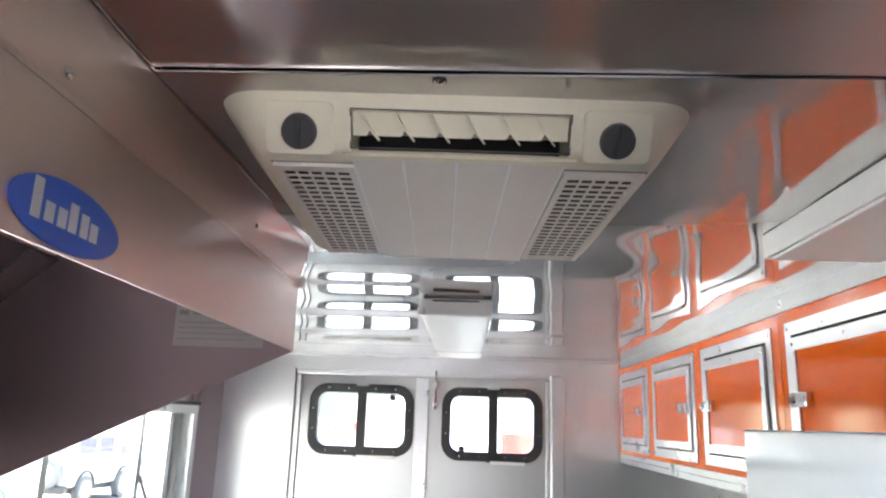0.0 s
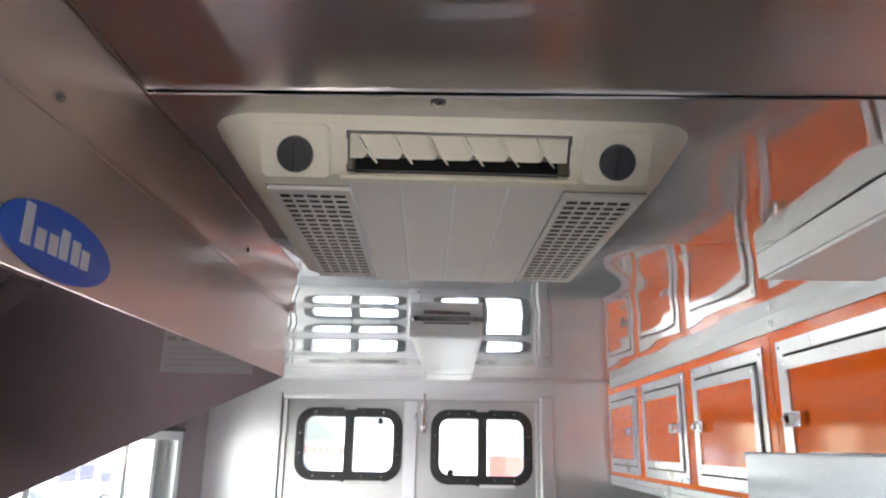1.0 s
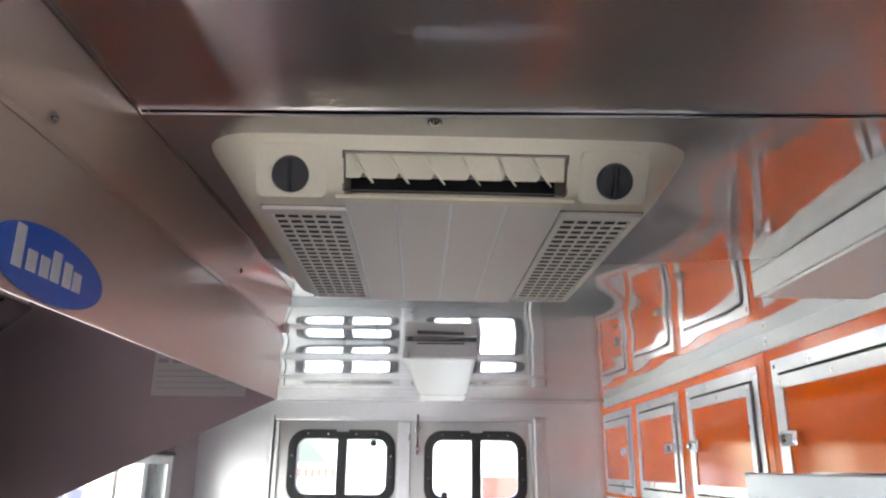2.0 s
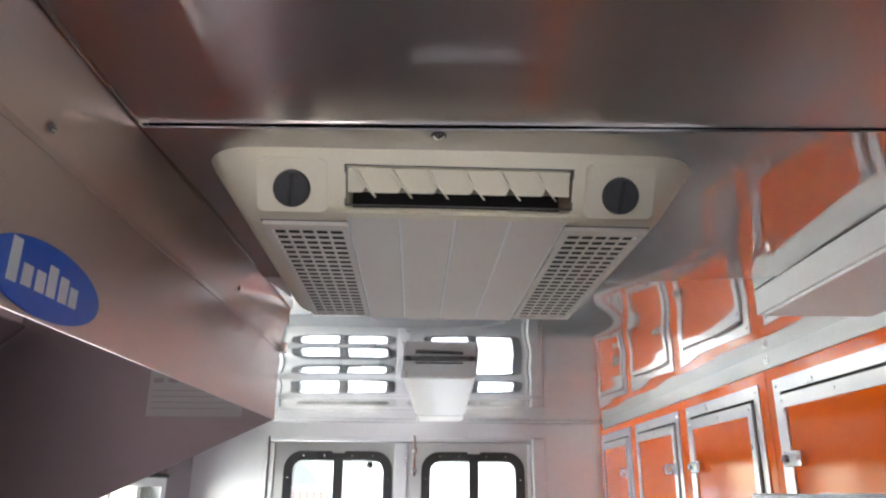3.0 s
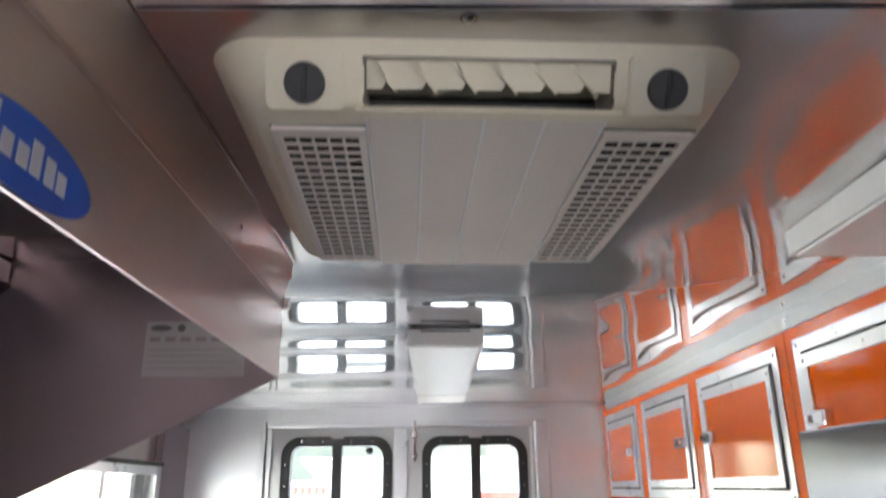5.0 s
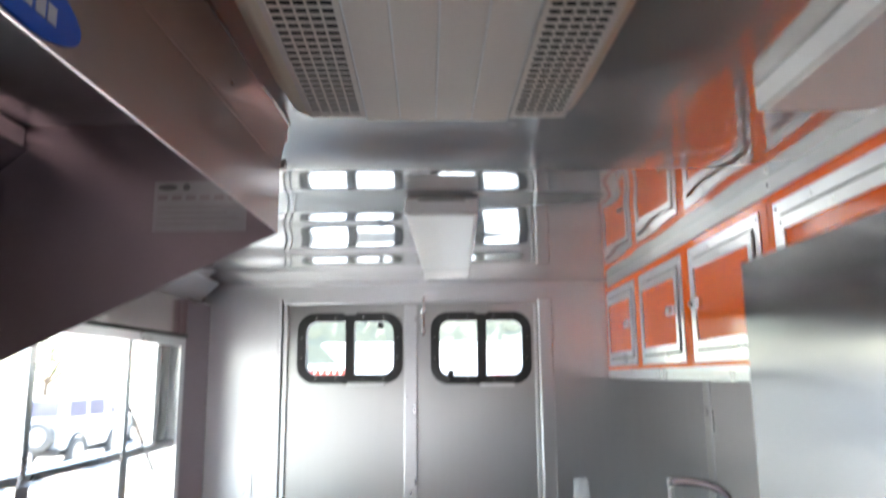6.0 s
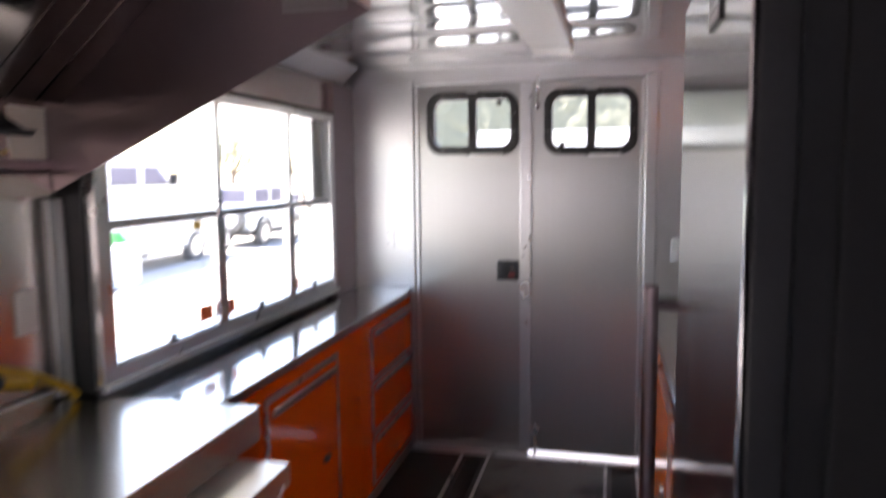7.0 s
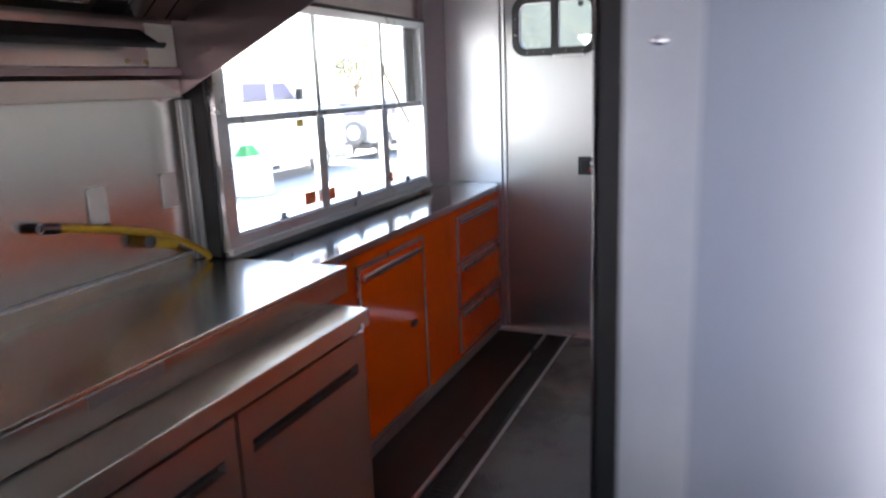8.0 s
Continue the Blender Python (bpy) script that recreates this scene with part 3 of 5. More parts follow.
# ---- left counter and its cabinets ----
ct = thing("countertop", (-0.2, -1.06, 0.905), "long reflective stainless countertop under the service window", "countertop")
part("slab", block(XV + 0.001, 0.0, -2.118, -0.016, 0.900, 0.935, bevel=0.004), COUNTER, ct)
part("end_upstand", block(XV + 0.004, -0.012, -0.026, -0.016, 0.935, 0.947, bevel=0.002), TRIM, ct)


def alu_ring(parent, x, y0, y1, z0, z1, w=0.024, t=0.005, name="trim_ring"):
    return part(name, plate([rect(y0, y1, z0, z1), rect(y0 + w, y1 - w, z0 + w, z1 - w)], "x", x, x + t), TRIM, parent, "riveted aluminium edging", False)


XB = -0.012
dr = thing("drawer_cabinet", (-0.2, -0.42, 0.0), "orange cabinet with three drawers edged in aluminium, under the countertop", "cabinet", "orange base cabinets")
part("body", block(XV + 0.004, XB, -0.855, -0.018, 0.055, 0.899, bevel=0.002), ORANGE, dr)
for z0, z1 in ((0.605, 0.855), (0.345, 0.590), (0.085, 0.330)):
    d = part("drawer", block(XB, XB + 0.012, -0.705, -0.050, z0 + 0.012, z1 - 0.012, bevel=0.003), ORANGE, dr)
    alu_ring(d, XB + 0.0015, -0.722, -0.033, z0, z1, 0.022, 0.009)
    part("pull_rail", block(XB + 0.012, XB + 0.024, -0.690, -0.065, z1 - 0.040, z1 - 0.016, bevel=0.004), TRIM, d, "full-width aluminium pull rail")
    part("rail_slot", block(XB + 0.0245, XB + 0.0255, -0.680, -0.075, z1 - 0.031, z1 - 0.026), VOID, d)
bc = thing("base_cabinet", (-0.2, -1.45, 0.0), "orange base cabinet with one closed aluminium-edged door", "cabinet", "orange base cabinets")
part("body", block(XV + 0.004, XB, -2.10, -0.858, 0.055, 0.899, bevel=0.002), ORANGE, bc)
d = part("door", block(XB, XB + 0.012, -1.775, -1.175, 0.085, 0.830, bevel=0.003), ORANGE, bc)
alu_ring(d, XB + 0.0015, -1.795, -1.155, 0.066, 0.850, 0.022, 0.009)
part("pull_rail", block(XB + 0.012, XB + 0.024, -1.760, -1.190, 0.780, 0.808, bevel=0.004), TRIM, d, "full-width aluminium pull rail")
part("rail_slot", block(XB + 0.0245, XB + 0.0255, -1.750, -1.200, 0.790, 0.796), VOID, d)
kn = part("latch", block(XB + 0.012, XB + 0.030, -1.345, -1.295, 0.452, 0.476, bevel=0.005), DARKPLASTIC, d, "dark slam latch")
structure("baseboard", block(XV + 0.02, XB + 0.006, -2.11, -0.018, 0.0, 0.054, bevel=0.003), DULLALU, "scuffed aluminium kick strip under the orange cabinets", True)

# ---- right counter ----
XCR = 1.282
rc = thing("countertop", (1.6, -1.25, 0.905), "stainless countertop with a raised back edge beside the upright refrigerator", "countertop")
part("slab", block(XCR, XR - 0.002, -2.52, -0.018, 0.900, 0.935, bevel=0.004), WORKTOP, rc)
part("upstand", block(XCR + 0.05, XR - 0.015, -0.030, -0.018, 0.935, 0.960, bevel=0.002), TRIM, rc)
part("upstand", block(XR - 0.014, XR - 0.003, -2.52, -0.02, 0.935, 1.04, bevel=0.002), STEEL, rc)
for k, (y0, y1) in enumerate(((-0.85, -0.02), (-1.68, -0.853), (-2.51, -1.683))):
    rb = thing("base_cabinet", (1.6, (y0 + y1) / 2, 0.0), "orange base cabinet with an aluminium-edged door under the stainless countertop", "cabinet", "orange base cabinets")
    part("body", block(XCR + 0.012, XR - 0.004, y0, y1, 0.055, 0.899, bevel=0.002), ORANGE, rb)
    d = part("door", block(XCR, XCR + 0.012, y0 + 0.05, y1 - 0.05, 0.09, 0.83, bevel=0.003), ORANGE, rb)
    part("trim_ring", plate([rect(y0 + 0.03, y1 - 0.03, 0.07, 0.85), rect(y0 + 0.054, y1 - 0.054, 0.094, 0.826)], "x", XCR - 0.003, XCR + 0.010), TRIM, d, "riveted aluminium edging", False)
    part("latch", block(XCR - 0.018, XCR, y0 + 0.09, y0 + 0.14, 0.55, 0.575, bevel=0.004), CHROME, d)
structure("baseboard", block(XCR + 0.006, XR - 0.01, -2.51, -0.02, 0.0, 0.054, bevel=0.003), TRIM, "scuffed aluminium kick strip under the orange cabinets", True)
gh = thing("blank_plate", (-0.141, -0.002, 1.224), "bare steel blank outlet plate on the aluminium rear wall", "wall plate")
part("plate", block(-0.176, -0.106, -0.006, -0.001, 1.166, 1.282, bevel=0.002), ALUWALL, gh)
for zz in (1.190, 1.258):
    part("screw", screw_bm((-0.141, -0.006, zz), "y", 0.004), CHROME, gh)
structure("trim", block(XR - 0.006, XR - 0.001, -0.110, -0.080, 0.936, 1.720, bevel=0.002), TRIM, "bright joint strip on the wall under the orange cabinets", True)
ob = thing("outlet", (1.437, -0.003, 1.18), "white wall outlet plate on the aluminium rear wall", "outlet")
part("plate", block(1.401, 1.473, -0.008, -0.001, 1.122, 1.240, bevel=0.003), WHITE, ob)
for zz in (1.157, 1.204):
    part("socket", block(1.421, 1.453, -0.010, -0.007, zz - 0.015, zz + 0.015, bevel=0.001), WHITE, ob)

# ---- upper cabinets ----
XU = 1.590


def rivet(parent, x, y, z, r=0.0055):
    part("rivet", screw_bm((x, y, z), "x", r), CHROME, parent)


def upper_cabinet(y1, near):
    """One unit whose door reaches from y1 towards the front; near: the latch sits at the door's front edge."""
    y0 = y1 - 0.530
    u = thing("upper_cabinet", (1.8, (y0 + y1) / 2, 1.715), "glossy orange wall cabinet with a closed door in riveted aluminium edging", "cabinet", "orange wall cabinets")
    part("body", block(XU, XR - 0.004, y0 - 0.039, y1 + 0.039, 1.722, ZC - 0.012, bevel=0.001), ORANGE, u)
    part("face_trim", plate([rect(y0, y1, 1.758, 2.103), rect(y0 + 0.030, y1 - 0.030, 1.788, 2.073)], "x", XU - 0.004, XU - 0.0003), TRIM, u, "riveted aluminium edging", False)
    part("shadow_gap", plate([rect(y0 + 0.0305, y1 - 0.0305, 1.7885, 2.0725), rect(y0 + 0.038, y1 - 0.038, 1.796, 2.065)], "x", XU - 0.0015, XU - 0.0004), VOID, u, smooth=False)
    dd = part("door", block(XU - 0.006, XU - 0.0005, y0 + 0.058, y1 - 0.058, 1.816, 2.040), ORANGE, u)
    part("door_trim", plate([rect(y0 + 0.036, y1 - 0.036, 1.795, 2.064), rect(y0 + 0.060, y1 - 0.060, 1.819, 2.036)], "x", XU - 0.011, XU - 0.003), TRIM, dd, "aluminium door edging", False)
    yl = y0 + 0.085 if near else y1 - 0.085
    s = -1 if near else 1
    lt = part("latch", block(XU - 0.024, XU - 0.0075, yl - 0.036, yl + 0.036, 1.912, 1.944, bevel=0.003), CHROME, dd, "chrome slam latch")
    part("latch_paddle", block(XU - 0.027, XU - 0.022, yl - 0.030 * (s > 0) - 0.006 * (s < 0), yl + 0.006 * (s > 0) + 0.030 * (s < 0), 1.917, 1.939, bevel=0.001), CHROME, lt)
    part("lock", rod(bmesh.new(), (XU - 0.032, yl + s * 0.022, 1.928), (XU - 0.022, yl + s * 0.022, 1.928), 0.008, 14), CHROME, lt)
    for yy in (y0 + 0.015, y1 - 0.015):
        for zz in (1.773, 2.088):
            rivet(u, XU - 0.004, yy, zz)
    for yy in (y0 + 0.048, y1 - 0.048):
        for zz in (1.807, 2.050):
            rivet(dd, XU - 0.011, yy, zz, 0.0045)
    return u


first = upper_cabinet(-0.040, True)
copy_thing(first, pose(1.8, -0.305 - 0.61, 1.715))
third = upper_cabinet(-0.040 - 1.22, False)
for i in (3, 4):
    copy_thing(third, pose(1.8, -0.305 - 0.61 * i, 1.715))
top = bmesh.new()
box(top, XU - 0.006, XU + 0.02, -3.69, -0.078, ZC - 0.040, ZC + 0.002, bevel=0.002)
structure("trim", top, DULLALU, "wide aluminium strip along the top of the orange wall cabinets", True)
bot = bmesh.new()
box(bot, XU - 0.006, XR - 0.01, -3.69, -0.02, 1.700, 1.7215, bevel=0.002)
box(bot, XU - 0.006, XU - 0.0005, -3.69, -0.02, 1.7225, 1.742)
structure("trim", bot, TRIM, "aluminium edging along the bottom of the orange wall cabinets", True)
ts = thing("screw", (XU, -1.862, ZC - 0.020), "bright screw head in the top strip at the ceiling seam", "screw")
part("head", screw_bm((XU - 0.0066, -1.862, ZC - 0.020), "x", 0.0075), CHROME, ts)
part("washer", rod(bmesh.new(), (XU - 0.0075, -1.862, ZC - 0.020), (XU - 0.0055, -1.862, ZC - 0.020), 0.0105, 18), TRIM, ts)

# ---- ceiling lights ----
lx, ly = 0.825, -1.105
lamp = thing("ceiling_light", (lx, ly, ZC), "long shallow ceiling light with a white diffuser, switched off", "ceiling light", "ceiling lights")
hw, hl = 0.092, 0.611
part("housing", plate([rect(lx - hw, lx + hw, ly - hl, ly + hl), rect(lx - hw + 0.006, lx + hw - 0.006, ly - hl + 0.006, ly + hl - 0.006)], "z", ZC - 0.042, ZC - 0.003), WHITE, lamp, "white painted sheet metal housing", False)
part("diffuser", block(lx - hw + 0.0065, lx + hw - 0.0065, ly - hl + 0.008, ly + hl - 0.008, ZC - 0.046, ZC - 0.036, bevel=0.003), DIFFUSER, lamp, "white ribbed diffuser")
part("back", block(lx - hw + 0.02, lx + hw - 0.02, ly - hl + 0.02, ly + hl - 0.02, ZC - 0.012, ZC + 0.001), WHITE, lamp)
part("end_slot", block(lx - 0.060, lx + 0.060, ly - hl - 0.0006, ly - hl + 0.001, ZC - 0.010, ZC - 0.0065), VOID, lamp, "dark slot in the end face")
copy_thing(lamp, pose(1.425, -2.403 - 0.611, ZC))
part("joint", block(lx - hw - 0.0015, lx + hw + 0.0015, ly + hl - 0.262, ly + hl - 0.256, ZC - 0.0475, ZC - 0.020), LABELGREY, lamp)
for e in (-1, 1):
    part("end_clip", block(lx - hw - 0.004, lx - hw + 0.012, ly + e * hl - 0.012, ly + e * hl + 0.012, ZC - 0.048, ZC - 0.028, bevel=0.003), WHITE, lamp)

# ---- ceiling air conditioner ----
AX0, AX1, AY0, AY1 = 0.588, 1.084, -2.900, -2.405
ac = thing("ceiling_air_conditioner", (0.84, -2.66, ZC), "cream plastic ceiling air conditioner with two knobs and side grilles", "air conditioner")
ZB = ZC - 0.0555


def bowed(u0, u1, v0, v1, r, bow, seg=7, along=9):
    """A rounded outline whose long front edge (v0) bows outward."""
    pts = []
    for cu, cv, a0 in ((u1 - r, v1 - r, 0), (u0 + r, v1 - r, 90), (u0 + r, v0 + r, 180), (u1 - r, v0 + r, 270)):
        for i in range(seg + 1):
            a = radians(a0 + 90 * i / seg)
            pts.append((cu + r * math.cos(a), cv + r * math.sin(a)))
        if a0 == 180:
            pts += [(u0 + r + (u1 - u0 - 2 * r) * i / along, v0) for i in range(1, along)]
    mid, half = (u0 + u1) / 2, (u1 - u0) / 2
    return [(u, v - bow * (1 - ((u - mid) / half) ** 2) * max(0.0, min(1.0, (v1 - v) / (v1 - v0) * 2 - 1))) for u, v in pts]


levels = ((ZC + 0.007, 0.0, 0.0, 0.0, 0.048), (ZC - 0.003, 0.0005, 0.0005, 0.001, 0.048), (ZC - 0.008, 0.003, 0.003, 0.004, 0.048), (ZC - 0.030, 0.019, 0.011, 0.010, 0.044),
          (ZC - 0.046, 0.030, 0.0205, 0.015, 0.040), (ZC - 0.0525, 0.036, 0.027, 0.021, 0.036), (ZC - 0.0555, 0.042, 0.034, 0.028, 0.032))
hb = bmesh.new()
loops = []
for z, ix, iyf, iyb, r in levels:
    loops.append([hb.verts.new((u, v, z)) for u, v in bowed(AX0 + ix, AX1 - ix, AY0 + iyf, AY1 - iyb, r, 0.006)])
for a, b in zip(loops, loops[1:]):
    for i in range(len(a)):
        hb.faces.new((a[i], a[(i + 1) % len(a)], b[(i + 1) % len(b)], b[i]))
hb.faces.new(loops[-1])
hb.faces.new(list(reversed(loops[0])))
bmesh.ops.recalc_face_normals(hb, faces=hb.faces)
SX0, SX1 = 0.7300, 0.9515
GL, GR, GY = (0.646, 0.725), (0.957, 1.036), (-2.834, -2.446)
part("housing", cut(hb, [block(SX0, SX1, -3.0, -2.81, ZC - 0.0535, ZC - 0.0195)]), CREAM, ac)
part("louvre_cavity", block(SX0 + 0.002, SX1 - 0.002, -2.835, -2.812, ZC - 0.0532, ZC - 0.0200), VOID, ac)
part("louvre_cavity", block(SX0 + 0.0015, SX1 - 0.0015, -2.870, -2.836, ZC - 0.0533, ZC - 0.0523), VOID, ac)
# the sloped front: x across, v down the slope, w out of it
slope = Matrix(((1, 0, 0, 0), (0, 0.500, -0.866, -2.8975), (0, -0.866, -0.500, ZC - 0.0195), (0, 0, 0, 1)))
pitch = 0.0355
fb = bmesh.new()
marks = [SX0 + 0.0015] + [SX0 + 0.0090 + pitch * i for i in range(6)] + [SX1 - 0.0015]
for i in range(7):
    a, b = marks[i] + (0.0006 if i else 0), marks[i + 1]
    drop = 0.0262
    seg = plate([[(a, 0.0012), (b, 0.0012), (b + (0.010 if i < 6 else 0), drop - 0.006), (b + (0.006 if i < 6 else 0), drop), (a + (0.015 if i else 0), drop), (a + (0.011 if i else 0), drop - 0.007)]], "z", -0.0060, -0.0044)
    seg.normal_update()
    me = bpy.data.meshes.new("seg")
    seg.to_mesh(me)
    seg.free()
    fb.from_mesh(me)
    bpy.data.meshes.remove(me)
bmesh.ops.transform(fb, matrix=slope, verts=fb.verts)
fl = part("louvre", fb, CREAM, ac, "cream louvre flap with six fins", False)
for i in range(6):
    x = SX0 + 0.0050 + pitch * i
    fin = profile([(0.002, -0.0043), (0.002, -0.0030), (0.012, 0.0012), (0.0250, 0.0036), (0.0300, 0.0020), (0.0275, -0.0043)], "x", x, x + 0.0020)
    for v in fin.verts:
        v.co.x += (v.co.y - 0.003) * 0.85
    bmesh.ops.transform(fin, matrix=slope, verts=fin.verts)
    part("fin", fin, CREAM, fl)
rim = plate([[(SX0 - 0.0012, -0.0012), (SX1 + 0.0012, -0.0012), (SX1 + 0.0012, 0.0385), (SX0 - 0.0012, 0.0385)], [(SX0, 0), (SX1, 0), (SX1, 0.0373), (SX0, 0.0373)]], "z", -0.004, 0.0012)
bmesh.ops.transform(rim, matrix=slope, verts=rim.verts)
part("louvre_rim", rim, INK, ac, "dark joint round the louvre", False)
# centre panel of four strips with a front lip
for a, b in ((0.7320, 0.7815), (0.7840, 0.8370), (0.8395, 0.8930), (0.8955, 0.9485)):
    part("panel_strip", block(a, b, -2.872, -2.428, ZB - 0.0045, ZB + 0.001, bevel=0.0008), GREYPLASTIC, ac, "warm grey panel strip", False)
part("panel_backing", block(0.7295, 0.9510, -2.871, -2.429, ZB - 0.0037, ZB + 0.001), WHITE, ac, "pale joint lines")
part("panel_lip", profile([(-2.8815, ZB - 0.0058), (-2.868, ZB - 0.0058), (-2.866, ZB + 0.001), (-2.8800, ZB - 0.0022)], "x", 0.7225, 0.9590), CREAM, ac)
for a, b in (GL, GR):
    g = part("grille", plate([rect(a - 0.004, b + 0.004, GY[0] - 0.008, GY[1] + 0.004), rect(a + 0.003, b - 0.003, GY[0] + 0.006, GY[1] - 0.004)], "z", ZB - 0.0048, ZB + 0.001), GREYPLASTIC, ac, "cream intake grille of small slots", False)
    part("grille_edge", plate([rect(a - 0.0055, b + 0.0055, GY[0] - 0.0095, GY[1] + 0.0055), rect(a - 0.004, b + 0.004, GY[0] - 0.008, GY[1] + 0.004)], "z", ZB - 0.0006, ZB + 0.001), INK, g, "dark joint round the grille", False)
    part("grille_well", block(a, b, GY[0], GY[1], ZB - 0.0003, ZB + 0.002), VOID, g)
    n = 22
    pitch_y = (GY[1] - GY[0] - 0.010) / n
    pieces("slat", [((a + b) / 2, GY[0] + 0.006 + pitch_y * i, ZB - 0.0030) for i in range(n + 1)], block(-(b - a) / 2 + 0.001, (b - a) / 2 - 0.001, -0.0030, 0.0030, -0.0015, -0.0006), GREYPLASTIC, g)
    pieces("divider", [(a + 0.003 + (b - a - 0.006) * i / 5, (GY[0] + GY[1]) / 2, ZB - 0.0030) for i in range(1, 5)], block(-0.0014, 0.0014, -(GY[1] - GY[0]) / 2 + 0.002, (GY[1] - GY[0]) / 2 - 0.002, -0.0013, -0.0004), GREYPLASTIC, g)
for xk in (0.6785, 0.9985):
    bz = plate([ring_points(xk - 0.034, xk + 0.034, -0.006, 0.045, 0.007)], "z", -0.010, 0.0048)
    bmesh.ops.bevel(bz, geom=[e for e in bz.edges if all(v.co.z > 0.0047 for v in e.verts) and len(e.link_faces) == 2 and e.calc_face_angle(0) > 1.0], offset=0.0014, segments=2, affect="EDGES")
    bmesh.ops.transform(bz, matrix=slope, verts=bz.verts)
    part("bezel", bz, CREAM, ac)
    kb = bmesh.new()
    bmesh.ops.create_cone(kb, cap_ends=True, segments=28, radius1=0.0182, radius2=0.0170, depth=0.007, matrix=Matrix.Translation((xk, 0.0225, 0.0072)))
    bmesh.ops.transform(kb, matrix=slope, verts=kb.verts)
    k = part("knob", kb, DARKPLASTIC, ac, "round dark grey knob")
    gr = block(xk - 0.0022, xk + 0.0022, 0.0070, 0.0380, 0.0100, 0.0132, bevel=0.0008)
    bmesh.ops.transform(gr, matrix=slope @ Matrix.Translation((xk, 0.0225, 0)) @ Matrix.Rotation(radians(4), 4, "Z") @ Matrix.Translation((-xk, -0.0225, 0)), verts=gr.verts)
    part("grip", gr, BLACK, k)
ac.rotation_euler[2] = radians(2.2)
ac.scale, ac.location.x = (0.974, 0.986, 1.0), 0.8385
zs = ZC - 0.001 + ceiling_height(0.828, -2.933, 1.0)
sc = thing("screw", (0.828, -2.933, zs), "bright screw head in the ceiling sheet beside a seam", "screw")
part("head", dome(bmesh.new(), (0.828, -2.933, zs - 0.001), 0.0056, (1, 1, 0.6), 14), CHROME, sc)
part("washer", rod(bmesh.new(), (0.828, -2.933, zs - 0.0012), (0.828, -2.933, zs + 0.003), 0.0070, 20), INK, sc)

# ---- exhaust hood ----
HX, HZ, HY0, HY1 = 0.546, 1.972, -4.55, -2.260
hood = thing("exhaust_hood", (0.1, -3.4, ZC), "long stainless exhaust hood over the cook line with baffle filters", "exhaust hood")
prof = [(HX + 0.016, ZC + 0.006), (HX, 2.094), (HX, HZ), (HX - 0.0018, HZ), (HX - 0.0018, 2.094), (HX + 0.011, ZC + 0.006)]
part("front_panel", profile(prof, "y", HY0, HY1), HOODSTEEL, hood, smooth=False)
part("fold", block(HX - 0.001, HX + 0.0010, HY0, HY1 + 0.002, 2.089, 2.0955, bevel=0.0004), HOODSTEEL, hood, "raised fold along the front")
part("top_joint", block(HX + 0.0140, HX + 0.0175, HY0, HY1, ZC - 0.005, ZC + 0.004, bevel=0.0015), HOODBACK, hood, "bead of sealant against the ceiling")
endp = [(HX - 0.001, HZ), (HX - 0.001, 2.09), (HX + 0.014, ZC + 0.006), (XL + 0.001, ZC + 0.006), (XL + 0.001, 1.525), (-0.345, 1.555)]
# Inner end painted dark for the shade inside the hood.
part("end_panel", profile(endp, "y", HY1 - 0.0005, HY1 + 0.003), SHADESTEEL, hood, smooth=False)
part("end_panel", profile(endp, "y", HY0 - 0.003, HY0 + 0.0005), HOODSTEEL, hood, smooth=False)
for zz in (2.150, 2.100):
    part("tab", block(HX - 0.004, HX + 0.010, HY1 + 0.001, HY1 + 0.012, zz - 0.012, zz + 0.006, bevel=0.002), HOODSTEEL, hood)
part("screw", screw_bm((HX + 0.0055, -3.052, 2.105), "x", 0.0048), CHROME, hood)
part("screw", screw_bm((HX + 0.0062, -2.560, 2.122), "x", 0.0042), HOODBACK, hood)
# Back panel and lower band use the shade-darkened copy of the steel.
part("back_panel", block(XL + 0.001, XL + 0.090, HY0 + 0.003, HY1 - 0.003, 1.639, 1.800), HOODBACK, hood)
# Cream albedo is raised for the window light on this end.
part("end_plate", block(XL + 0.0905, XL + 0.0935, -2.385, HY1 - 0.004, 1.6385, 1.772, bevel=0.001), LABELCREAM, hood, "pale plate at the end of the back panel, window light put into its colour")
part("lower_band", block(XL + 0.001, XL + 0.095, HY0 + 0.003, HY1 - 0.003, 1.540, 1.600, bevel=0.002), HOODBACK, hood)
# Dark steel paints the shade of the recess and its underside.
part("lower_channel", profile([(XL + 0.001, 1.601), (XL + 0.088, 1.601), (XL + 0.108, 1.612), (XL + 0.108, 1.634), (XL + 0.092, 1.638), (XL + 0.001, 1.638)], "y", HY0 + 0.003, HY1 - 0.003), SHADESTEEL, hood, "drip channel, its shade put into dark steel", False)
part("grease_gutter", profile([(XL + 0.092, 1.745), (XL + 0.190, 1.690), (XL + 0.200, 1.700), (XL + 0.200, 1.706), (XL + 0.188, 1.698), (XL + 0.098, 1.752)], "y", HY0 + 0.01, -2.415), CHARCOAL, hood, "dark grease gutter", False)
for yy in (-2.47, -2.40):
    part("stud", dome(bmesh.new(), (XL + 0.092, yy, 1.655), 0.007), BRASS, hood)
